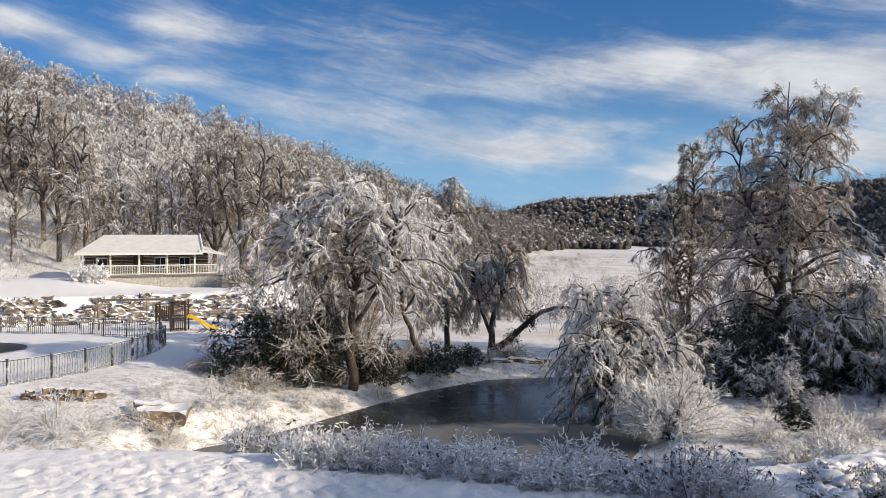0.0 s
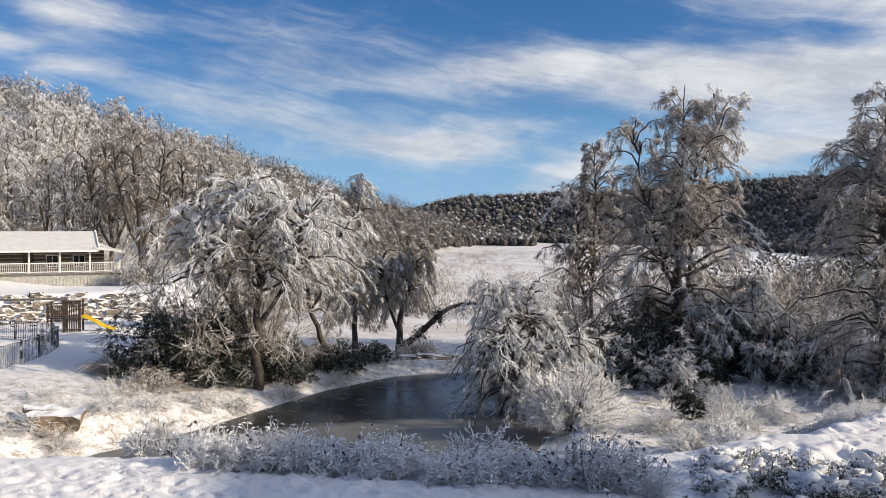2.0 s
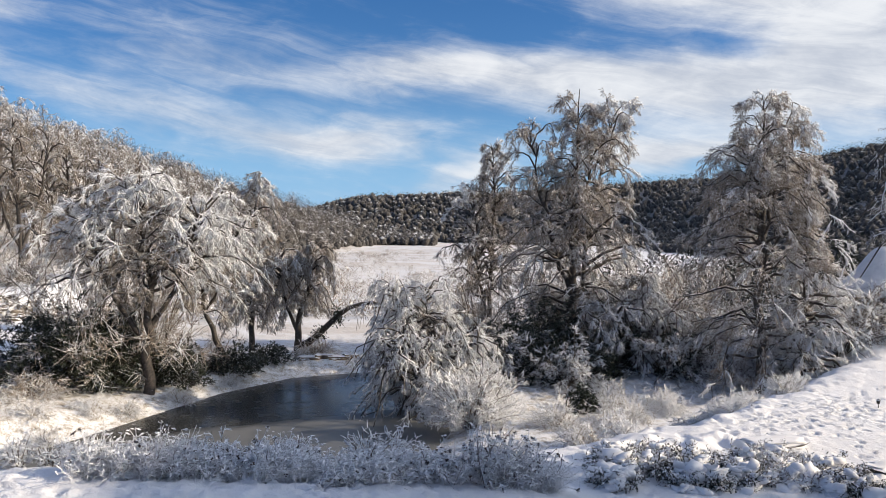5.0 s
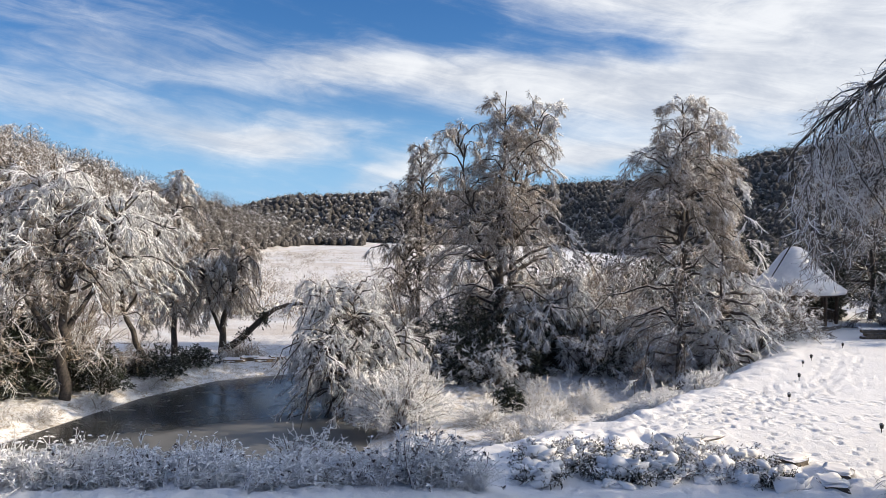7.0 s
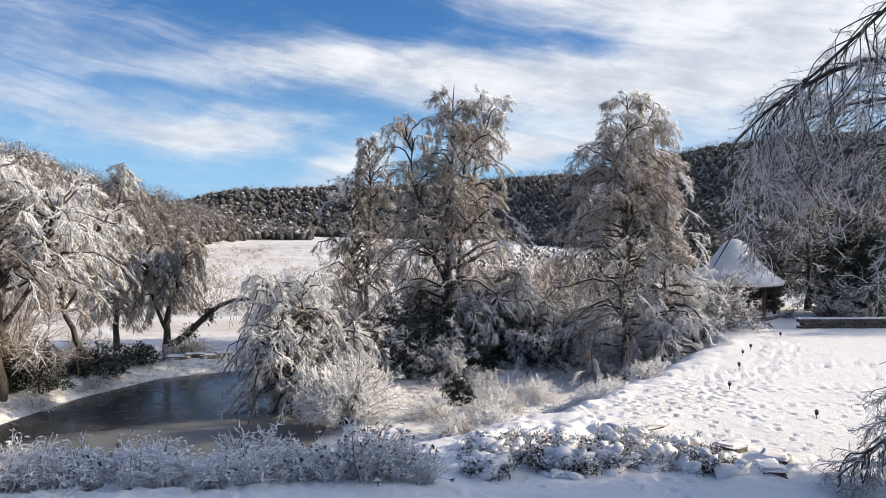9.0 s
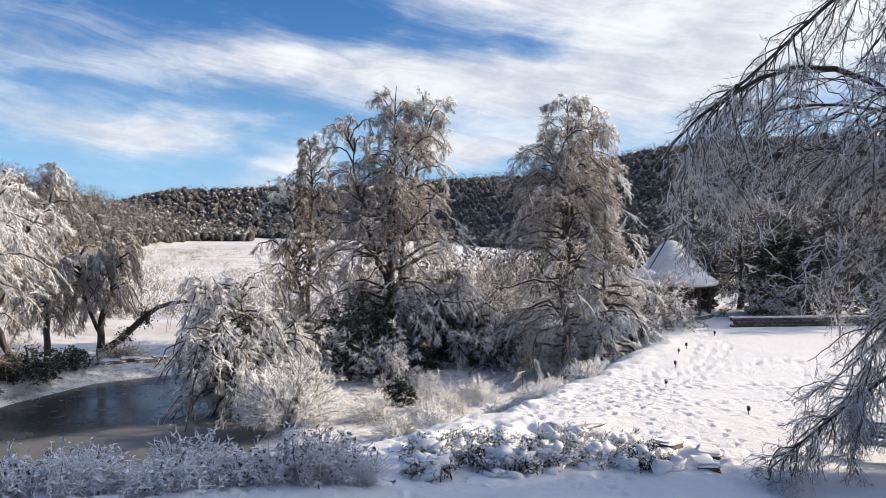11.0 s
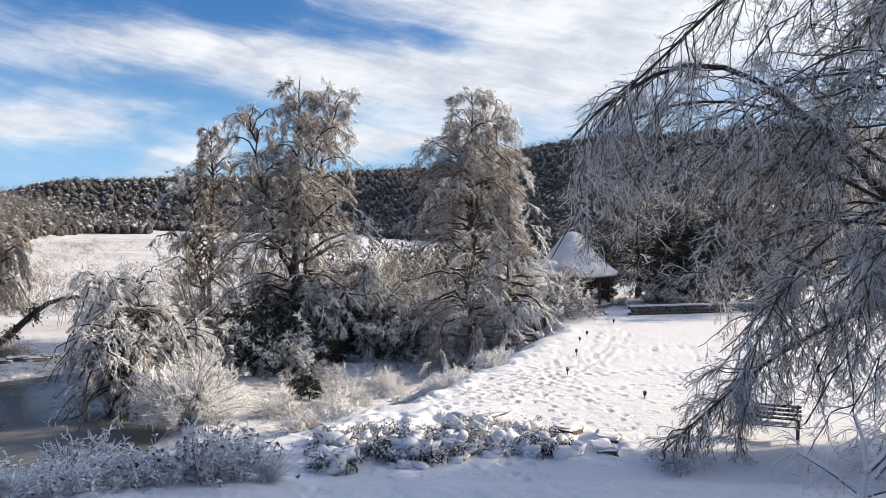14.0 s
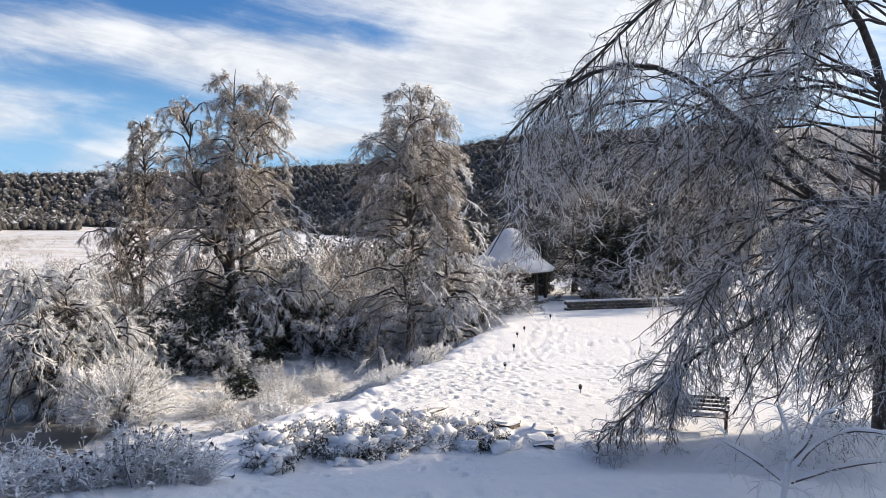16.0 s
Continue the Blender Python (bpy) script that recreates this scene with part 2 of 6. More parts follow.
GLASS_DARK = plain("dark_window", (0.012, 0.014, 0.018), (0.02, 0.022, 0.026), 1.0, 0.12, bump=0.02)
ROOFSNOW = plain("roof_snow", (0.66, 0.67, 0.69), (0.78, 0.78, 0.79), 2.4, 0.65, bump=0.5)
FROSTROOF = plain("frosted_metal_roof", (0.62, 0.61, 0.59), (0.72, 0.71, 0.69), 1.5, 0.6, bump=0.15)
STONEWALL = plain("dark_stone", (0.05, 0.044, 0.038), (0.14, 0.12, 0.1), 4.0, 0.85, bump=0.6, snow=0.95, level=0.6)
WALLPAINT = plain("house_siding", (0.3, 0.27, 0.23), (0.38, 0.35, 0.3), 2.0, 0.8)


def water_material():
    m, n, pos, geo = material("pond_water")
    big, mid = n.noise(pos, 0.12, 3.0), n.noise(pos, 1.1, 4.0)
    p = n.add("ShaderNodeSeparateXYZ", {0: pos})
    line = n.math("ADD", n.math("ADD", p.outputs[1], n.math("MULTIPLY", p.outputs[0], -0.22)), n.math("MULTIPLY", n.math("SUBTRACT", big, 0.5), 5.0))
    # near part: thin ice, with the pale sky reflection also painted into the colour
    ice = n.smooth(line, 38.2, 36.6)
    open_water = n.mix(n.smooth(mid, 0.35, 0.65), (0.02, 0.023, 0.025, 1), (0.04, 0.043, 0.043, 1))
    ice_and_sheen = n.mix(n.smooth(mid, 0.3, 0.7), (0.115, 0.12, 0.122, 1), (0.17, 0.175, 0.175, 1))
    col = n.mix(ice, open_water, ice_and_sheen)
    r = n.math("ADD", n.math("ADD", 0.2, n.math("MULTIPLY", ice, 0.25)), n.math("MULTIPLY", n.smooth(mid, 0.35, 0.75), 0.1))
    finish(n, col, r, 0.0, mid, 0.05, 0.02)
    return m


WATER = water_material()


# ---- mesh helpers ----
def link(name, me, mat, parent=None, label=""):
    me.materials.append(mat)
    ob = new(name, me)
    ob.parent = parent
    return tagged(ob, label) if label else ob


def part(name, bm, mat, parent, label="", smooth=False):
    me = bpy.data.meshes.new(name)
    bm.to_mesh(me)
    bm.free()
    if smooth:
        me.shade_smooth()
    return link(name, me, mat, parent, label)


def raw(name, verts, faces, mat, parent=None, label="", smooth=False):
    """A mesh from arrays: faces all of the same corner count."""
    me = bpy.data.meshes.new(name)
    v, f = np.asarray(verts, np.float32), np.asarray(faces, np.int32)
    me.vertices.add(len(v))
    me.vertices.foreach_set("co", v.ravel())
    me.loops.add(f.size)
    me.loops.foreach_set("vertex_index", f.ravel())
    me.polygons.add(len(f))
    me.polygons.foreach_set("loop_start", np.arange(0, f.size, f.shape[1], dtype=np.int32))
    me.polygons.foreach_set("use_smooth", np.full(len(f), smooth))
    me.update(calc_edges=True)
    return link(name, me, mat, parent, label)


def thing(name, label, category, m=None, group="", kind=""):
    ob = tagged(new(name), label, category, group, kind)
    ob.empty_display_size = 0.2
    if m is not None:
        ob.matrix_world = m
    return ob


def box(bm, x0, y0, z0, x1, y1, z1, bevel=0.0, m=None):
    made = bmesh.ops.create_cube(bm, size=1.0)["verts"]
    bmesh.ops.scale(bm, vec=(x1 - x0, y1 - y0, z1 - z0), verts=made)
    bmesh.ops.translate(bm, vec=((x0 + x1) / 2, (y0 + y1) / 2, (z0 + z1) / 2), verts=made)
    if m is not None:
        bmesh.ops.transform(bm, matrix=m, verts=made)
    if bevel:
        edges = list({e for v in made for e in v.link_edges})
        bmesh.ops.bevel(bm, geom=edges, offset=bevel, segments=2, affect="EDGES")
    return bm


def block(x0, y0, z0, x1, y1, z1, bevel=0.0, m=None):
    return box(bmesh.new(), x0, y0, z0, x1, y1, z1, bevel, m)


def rod(bm, a, b, r, r2=None, sides=8):
    a, b = Vector(a), Vector(b)
    m = Matrix.Translation((a + b) / 2) @ (b - a).to_track_quat("Z", "Y").to_matrix().to_4x4()
    bmesh.ops.create_cone(bm, cap_ends=True, segments=sides, radius1=r, radius2=r if r2 is None else r2, depth=(b - a).length, matrix=m)
    return bm


def polyface(bm, pts):
    return bm.faces.new([bm.verts.new(p) for p in pts])


def prism(bm, pts, thick):
    """A slab: the polygon pts and the same polygon lower by thick."""
    a = [bm.verts.new(p) for p in pts]
    b = [bm.verts.new((p[0], p[1], p[2] - thick)) for p in pts]
    bm.faces.new(a)
    bm.faces.new(b[::-1])
    for i in range(len(a)):
        j = (i + 1) % len(a)
        bm.faces.new((a[i], b[i], b[j], a[j]))
    return bm


def stone(bm, m, rough=0.18, seed=0.0, sub=2):
    made = bmesh.ops.create_icosphere(bm, subdivisions=sub, radius=1.0)["verts"]
    for v in made:
        p = v.co.normalized()
        q = Vector((max(-0.62, min(0.62, p.x)), max(-0.62, min(0.62, p.y)), max(-0.5, min(0.5, p.z))))
        v.co = q * 1.5 * (1 + rough * noise.noise(p * 1.7 + Vector((seed, seed * 0.7, 3.1))))
    bmesh.ops.transform(bm, matrix=m, verts=made)
    return bm


# ---- the ground ----
def sstep(v, lo, hi):
    q = np.clip((v - lo) / (hi - lo), 0, 1)
    return q * q * (3 - 2 * q)


WAVES = [(math.cos(a * 2.4) * 0.9, math.sin(a * 2.4) * 0.9, a * 1.7) for a in range(9)]


def ripple(x, y, size):
    """A cheap rolling surface of waves about size metres long."""
    z = 0
    for i, (a, b, c) in enumerate(WAVES):
        s = 6.2832 / (size * (0.6 + 0.11 * i))
        z = z + np.sin((x * a + y * b) * s + c + 1.3 * np.sin((x * b - y * a) * s * 0.6 + c))
    return z / 9


POND = [(-11.5, 31.5), (-9.9, 33.9), (-7.7, 35.8), (-6.0, 38.2), (-4.2, 41.0), (-1.4, 45.3), (2.6, 49.2), (7.2, 50.3), (11.0, 49.0), (12.0, 44.0), (9.5, 39.0), (8.8, 34.5), (6.0, 29.0), (0.0, 27.0), (-7.0, 28.0)]


def pond_depth(x, y):
    """Signed distance to the pond's shore, plus outside."""
    d = np.full(np.shape(x), 1e9)
    inside = np.zeros(np.shape(x), bool)
    for (ax, ay), (bx, by) in zip(POND, POND[1:] + POND[:1]):
        ex, ey = bx - ax, by - ay
        t = np.clip(((x - ax) * ex + (y - ay) * ey) / (ex * ex + ey * ey), 0, 1)
        d = np.minimum(d, np.hypot(x - ax - t * ex, y - ay - t * ey))
        hit = ((ay > y) != (by > y)) & (x < (bx - ax) * (y - ay) / (by - ay + 1e-12) + ax)
        inside ^= hit
    return np.where(inside, -d, d)


CREST_AZ, CREST_R = (-180, -60, -29, -20, -15, -7, 8, 20, 25, 40, 58, 90, 180), (24, 23, 21.5, 20.1, 19.4, 18.1, 16.8, 16.7, 15.9, 15.7, 17.4, 18, 24)
LAWN_X, LAWN_Y = (-5, 3, 7.8, 13.7, 22.4, 30.8, 36, 45, 80, 200), (11, 17.0, 20.6, 22.9, 28.0, 34.2, 44, 52, 60, 64)
HILL_AZ = (-180, -100, -60, -29, -20, -9, -1.5, 2, 5.5, 9, 14)
HILL_FOOT = (70, 70, 72, 92, 98, 110, 160, 230, 320, 420, 420)
HILL_TOP = (170, 170, 175, 200, 205, 240, 320, 360, 430, 470, 480)
HILL_H = (36, 36, 37, 35.5, 29, 22, 21, 19, 12, 3, 0)
FAR_AZ, FAR_FOOT, FAR_TOP = (-10, 5, 14, 24, 33, 38, 42, 60, 90, 180), (540, 540, 520, 420, 280, 220, 190, 150, 120, 100), (700, 680, 660, 600, 540, 500, 470, 440, 420, 400)
FAR_H = (25, 24, 34.5, 37.5, 39.5, 45.5, 49.5, 51, 50, 40)


def wall_line(x):
    """The rock wall below the log house: its y at x."""
    return 61.2 + 0.40 * (x + 31.0)


def height(x, y, rough=True):
    x, y = np.asarray(x, float), np.asarray(y, float)
    r, a = np.hypot(x, y), np.degrees(np.arctan2(x, y))
    z = np.full(r.shape, -2.35)
    # meadow rises a little to the right of the hollow
    z = z + 0.9 * sstep(r, 55, 90) * sstep(a, -8, 4) * 0.4
    # left bank and pool terrace
    left = sstep(-x, 5, 17) * sstep(y, 27, 39)
    z = z + 1.35 * left
    # terrace of the log house behind the rock wall
    wl = wall_line(x)
    z = z + (2.1 - 0.02 * np.clip(y - wl, 0, 25)) * sstep(y, wl - 0.2, wl + 1.6) * sstep(-x, 12, 19)
    z = z + 1.1 * sstep(-x, 25, 35) * sstep(y, wl + 4, wl + 12)
    # lawn at the right
    ly = np.interp(x, LAWN_X, LAWN_Y)
    lawn = 1 - sstep(y + 0.7 * ripple(x, y, 6.0), ly - 0.9, ly + 5.0)
    z = z + (0.0 - z) * lawn
    # near terrace
    cr = np.interp(a, CREST_AZ, CREST_R)
    zt = 0.9 + 0.04 * np.clip(cr - r, 0, 40) - 0.2 * sstep(a, 15, 30)
    drop = np.where(a < 12, 6.0, 3.0)
    z = z + (zt - z) * (1 - sstep(r, cr - 0.4, cr + drop))
    # pond basin
    pd = pond_depth(x, y)
    z = z - (z + 3.02) * (1 - sstep(pd, -0.3, 2.2)) * (r > 24)
    z = z - 0.6 * sstep(-pd, 0.0, 2.0)
    # ditch in the hollow before the tall trees
    z = z - 0.5 * np.exp(-((y - 37 - 0.15 * (x - 20)) / 2.2) ** 2) * sstep(x, 12, 16) * (1 - sstep(x, 26, 30))
    # hills
    hf, ht, hh = np.interp(a, HILL_AZ, HILL_FOOT), np.interp(a, HILL_AZ, HILL_TOP), np.interp(a, HILL_AZ, HILL_H)
    q = np.clip((r - hf) / (ht - hf), 0, 1)
    z = z + hh * (0.65 * q + 0.35 * sstep(q, 0, 1)) * (1 - 0.4 * sstep(r, 600, 2000))
    hf, ht, hh = np.interp(a, FAR_AZ, FAR_FOOT), np.interp(a, FAR_AZ, FAR_TOP), np.interp(a, FAR_AZ, FAR_H)
    z = z + hh * sstep(r, hf, ht) * (1 - 0.3 * sstep(r, 900, 2500)) * sstep(a, 1.5, 9.0)
    z = z + 1.2 * ripple(x, y, 160) * sstep(r, 90, 250)
    if rough:
        soft = (pd > 0.3) * (1 - sstep(r, 60, 120))
        bankside = sstep(pd, 0, 1) * (1 - lawn) * (r > cr)
        z = z + soft * (0.03 * ripple(x, y, 2.6) + 0.012 * ripple(x + 9, y, 0.8)) + soft * bankside * (0.07 * ripple(x, y, 1.7) + 0.05 * ripple(x - 3, y + 5, 0.75))
        near = (1 - sstep(r, cr - 0.6, cr + 0.4)) * (0.5 + 0.5 * ripple(x, y + 40, 5.0))
        z = z + near * (0.1 * ripple(x, y, 0.95) + 0.08 * ripple(x + 4, y - 2, 0.5))
        hummock = np.exp(-(((x - 15.3) / 1.3) ** 2 + ((y - 15.4) / 1.6) ** 2)) + np.exp(-(((x - 12.5) / 3.0) ** 2 + ((y - 20.2) / 1.0) ** 2))
        z = z + hummock * (0.1 + 0.22 * ripple(x, y, 1.1) + 0.12 * ripple(x, y, 0.6))
        edge = np.exp(-((y - ly - 0.3) / 1.8) ** 2) * (x > 9) * (r > cr + 2)
        z = z + edge * (0.16 * ripple(x, y, 1.5) + 0.1 * ripple(x, y + 3, 0.7))
    return z


def at(x, y):
    return float(height(np.array([x]), np.array([y]), False)[0])


angles = np.radians(np.concatenate([np.arange(-36, 14, 0.32), np.arange(14, 66, 0.21), np.arange(66, 76, 0.5), np.arange(76, 324, 5.0)]))
radii = np.concatenate([np.linspace(0.02, 13, 9), np.arange(13.4, 33, 0.115), np.arange(33, 70, 0.4), np.geomspace(70.5, 4200, 76)])
FINE = int((angles < radians(66)).sum())
RR, AA = np.meshgrid(radii, angles, indexing="ij")
GX, GY = RR * np.sin(AA), RR * np.cos(AA)
GZ = height(GX, GY)


def dent(px, py, rx, ry, turn, deep):
    """Press a footprint or hollow into the snow."""
    a = math.atan2(px, py)
    i = np.searchsorted(radii, math.hypot(px, py))
    j = np.searchsorted(angles[:FINE], a)
    i0, i1, j0, j1 = max(0, i - 9), i + 9, max(0, j - 9), min(FINE - 1, j + 9)
    if j1 <= j0:
        return
    dx, dy = GX[i0:i1, j0:j1] - px, GY[i0:i1, j0:j1] - py
    c, s = math.cos(turn), math.sin(turn)
    u, w = (dx * c + dy * s) / rx, (-dx * s + dy * c) / ry
    d2 = u * u + w * w
    GZ[i0:i1, j0:j1] += -deep * np.exp(-d2 * d2) + 0.35 * deep * np.exp(-((np.sqrt(d2) - 1.5) / 0.4) ** 2)


rng = random.Random(11)
# the trodden path along the bank to the garden house
for i in range(84):
    t = i / 83
    px, py = 15.5 + 19.5 * t + 1.2 * math.sin(t * 3.0), 21.5 + 14.0 * t - 1.8 * math.sin(t * 3.1)
    for side in (-0.75, 0.0, 0.7):
        dent(px + side * 0.6 + rng.uniform(-0.08, 0.08), py - side * 0.8 + rng.uniform(-0.1, 0.1), 0.15, 0.075, 0.75, 0.085)
# single tracks over the lawn and the near terrace
for x0, y0, ang, count in ((13, 17.5, 0.6, 30), (17, 15.5, 0.95, 26), (15.5, 20, 0.4, 22), (21, 18, 0.8, 24), (24, 20, 0.7, 22), (18.5, 23.5, -0.5, 16), (23, 25, 0.2, 16), (12.5, 19.0, 0.9, 26), (16, 17.5, 0.75, 26), (18, 21, 0.1, 16), (14, 22.5, -0.2, 12), (20, 15.5, 1.3, 18), (17, 24, 0.5, 18), (22, 22, 0.9, 16), (19, 19, 1.9, 14),
                           (-6, 15, 0.2, 12), (-7, 17.2, 0.05, 14), (-3, 14.6, 0.4, 10), (-5.5, 16.4, 2.2, 8)):
    px, py = x0, y0
    for i in range(count):
        ang += rng.uniform(-0.22, 0.22)
        px, py = px + 0.55 * math.cos(ang), py + 0.55 * math.sin(ang)
        o = 0.13 * (-1) ** i
        dent(px - o * math.sin(ang), py + o * math.cos(ang), rng.uniform(0.14, 0.19), rng.uniform(0.07, 0.1), ang, rng.uniform(0.06, 0.11))
for i in range(1500):
    a, d = radians(rng.uniform(-29, 14)), rng.uniform(13.6, 19.5)
    dent(d * math.sin(a), d * math.cos(a), rng.uniform(0.09, 0.2), rng.uniform(0.07, 0.12), rng.uniform(0, 3), rng.uniform(-0.05, 0.06))
for i in range(700):
    a, d = radians(rng.uniform(-29, 62)), rng.uniform(14.5, 34)
    dent(d * math.sin(a), d * math.cos(a), rng.uniform(0.1, 0.2), rng.uniform(0.06, 0.14), rng.uniform(0, 3), rng.uniform(0.02, 0.075))

ni, nj = GX.shape
idx = np.arange(ni * nj).reshape(ni, nj)
nxt = np.roll(idx, -1, axis=1)
quads = np.stack([idx[:-1], nxt[:-1], nxt[1:], idx[1:]], -1).reshape(-1, 4)[:, ::-1]
ground = raw("ground", np.stack([GX, GY, GZ], -1).reshape(-1, 3), quads, SNOW, smooth=True)
tagged(ground, "snow-covered ground with banks, lawn and wooded hills", "ground", kind="structure")
pd_all = pond_depth(GX, GY)
ly_all = np.interp(GX, LAWN_X, LAWN_Y)
cr_all = np.interp(np.degrees(AA), CREST_AZ, CREST_R)
grass = (1 - sstep(pd_all, 5, 14)) * (RR > cr_all + 0.8) * sstep(GY - ly_all, -0.5, 2.0)
grass = np.maximum(grass, 0.3 * sstep(RR, 58, 70) * (1 - sstep(RR, 300, 480)) * (np.degrees(AA) > -4) * (np.degrees(AA) < 26))
grass = np.maximum(grass, 0.8 * np.exp(-((GY - 37) / 5) ** 2) * (GX > 11) * (GX < 30) * (GY > ly_all + 1))
azd = np.degrees(AA)
hf_all, ff_all = np.interp(azd, HILL_AZ, HILL_FOOT), np.interp(azd, FAR_AZ, FAR_FOOT)
wood = sstep(RR, hf_all - 6, hf_all + 12) * (azd < 12) * (0.25 + 0.75 * sstep(azd, -12, 0)) + sstep(RR, ff_all - 10, ff_all + 10) * (azd > 0)
meadow = sstep(RR, 57, 66) * (1 - sstep(RR, 480, 540)) * sstep(azd, -10, -4) * (1 - sstep(azd, 20, 26))
for name, data in (("meadow", meadow), ("grass", grass), ("wood", np.clip(wood, 0, 1))):
    ground.data.attributes.new(name, "FLOAT", "POINT").data.foreach_set("value", data.astype(np.float32).ravel())

bm = bmesh.new()
polyface(bm, [(x * 1.0 + (1.2 if x > 2 else -1.2), y + (1.2 if y > 38 else -1.2), -2.98) for x, y in POND])
tagged(part("water", bm, WATER, None), "dark still pond with thin ice and a pale sky reflection painted in its near part", "pond", kind="structure")


# ---- trees ----
def unit(v):
    return v / (np.linalg.norm(v, axis=-1, keepdims=True) + 1e-9)


def march(start, way, length, n, droop, wob, g, up=0.0):
    """Branches of n points each: they set out along way and sag by droop."""
    B = len(start)
    pts = np.empty((B, n, 3))
    pts[:, 0] = start
    d = unit(way)
    step = (length / (n - 1))[:, None]
    for i in range(1, n):
        d = d + g.normal(0, wob, (B, 3)) + np.array([0, 0, 1.0]) * (up - np.reshape(droop, (-1, 1))) * (0.5 + i / n)
        d = unit(d)
        pts[:, i] = pts[:, i - 1] + d * step
    return pts


def sprout(par, prad, count, lo, hi, spread, length, n, droop, wob, g, flat=None, up=0.0, taper=0.6):
    """Side branches off every branch of par. Returns points and thickness at their feet."""
    B, m, _ = par.shape
    u = np.sort(g.uniform(lo, hi, (B, count)), axis=1) * (m - 1)
    i = np.minimum(u.astype(int), m - 2)
    f = (u - i)[..., None]
    rows = np.arange(B)[:, None]
    a, b = par[rows, i], par[rows, i + 1]
    tan = unit(b - a)
    side = unit(np.cross(tan, g.normal(0, 1, (B, count, 3))))
    if flat is not None:
        side = unit(side * np.array([1, 1, flat]))
    s = np.radians(spread) * g.uniform(0.7, 1.25, (B, count, 1))
    way = np.cos(s) * tan + np.sin(s) * side
    along = u / (m - 1)
    L = length(along) if callable(length) else np.full((B, count), length)
    L = L * g.uniform(0.65, 1.2, (B, count))
    rad = (prad[:, None] * (1 - taper * along)) * 0.6
    pts = march((a + f * (b - a)).reshape(-1, 3), way.reshape(-1, 3), L.reshape(-1), n, droop, wob, g, up)
    return pts, rad.reshape(-1)


def tubes(pts, r0, r1, sides):
    """Tapered tubes along branches, as vertices and quads."""
    B, n, _ = pts.shape
    tan = np.empty_like(pts)
    tan[:, 1:-1] = pts[:, 2:] - pts[:, :-2]
    tan[:, 0], tan[:, -1] = pts[:, 1] - pts[:, 0], pts[:, -1] - pts[:, -2]
    tan = unit(tan)
    ref = np.where(np.abs(tan[:, :1, 2:]) > 0.8, np.array([1.0, 0, 0]), np.array([0, 0, 1.0]))
    u = unit(np.cross(tan, np.broadcast_to(ref, tan.shape)))
    w = np.cross(tan, u)
    r = np.reshape(r0, (-1, 1)) + (np.reshape(r1, (-1, 1)) - np.reshape(r0, (-1, 1))) * np.linspace(0, 1, n)
    ang = np.arange(sides) * 2 * np.pi / sides
    v = pts[:, :, None] + r[:, :, None, None] * (u[:, :, None] * np.cos(ang)[:, None] + w[:, :, None] * np.sin(ang)[:, None])
    base = (np.arange(B) * n * sides)[:, None, None] + (np.arange(n - 1) * sides)[:, None] + np.arange(sides)
    nb = (np.arange(B) * n * sides)[:, None, None] + (np.arange(n - 1) * sides)[:, None] + (np.arange(sides) + 1) % sides
    q = np.stack([base, nb, nb + sides, base + sides], -1).reshape(-1, 4)
    return v.reshape(-1, 3), q


def spikes(pts, r):
    """Fine twigs: slender three-sided rods from the first to the last point of each branch."""
    a, b = pts[:, 0], pts[:, -1]
    t = unit(b - a)
    ref = np.where(np.abs(t[:, 2:]) > 0.8, np.array([1.0, 0, 0]), np.array([0, 0, 1.0]))
    u = unit(np.cross(t, ref))
    w = np.cross(t, u)
    r = np.broadcast_to(np.reshape(r, (-1, 1)), (len(a), 1))
    e = r * 0.6
    v = np.stack([a + u * r, a - u * r * 0.5 + w * r * 0.87, a - u * r * 0.5 - w * r * 0.87,
                  b + u * e, b - u * e * 0.5 + w * e * 0.87, b - u * e * 0.5 - w * e * 0.87], 1).reshape(-1, 3)
    o = (np.arange(len(a)) * 6)[:, None]
    return v, np.concatenate([o + q for q in ([0, 1, 4, 3], [1, 2, 5, 4], [2, 0, 3, 5])], 0)


def hairs(pts, r):
    """The finest twigs: three-sided spikes that run out to a point."""
    a, b = pts[:, 0], pts[:, -1]
    t = unit(b - a)
    ref = np.where(np.abs(t[:, 2:]) > 0.8, np.array([1.0, 0, 0]), np.array([0, 0, 1.0]))
    u = unit(np.cross(t, ref)) * r
    w = np.cross(t, u)
    v = np.stack([a + u, a - u * 0.5 + w * 0.87, a - u * 0.5 - w * 0.87, b], 1).reshape(-1, 3)
    o = (np.arange(len(a)) * 4)[:, None]
    return v, np.concatenate([o + [0, 1, 3], o + [1, 2, 3], o + [2, 0, 3]], 0)


def pile(name, bundles, mat, parent, label=""):
    vs, qs, o = [], [], 0
    if any(q.shape[1] == 3 for _, q in bundles):
        bundles = [(v, q if q.shape[1] == 3 else np.concatenate([q[:, [0, 1, 2]], q[:, [0, 2, 3]]])) for v, q in bundles]
    for v, q in bundles:
        vs.append(v)
        qs.append(q + o)
        o += len(v)
    return raw(name, np.concatenate(vs), np.concatenate(qs), mat, parent, label, smooth=True)


def limb_parts(pts, r0, r1, bark, ob, sides=5):
    for i in range(len(pts)):
        pile("limb", [tubes(pts[i:i + 1], r0[i:i + 1], r1[i:i + 1], sides)], bark, ob)


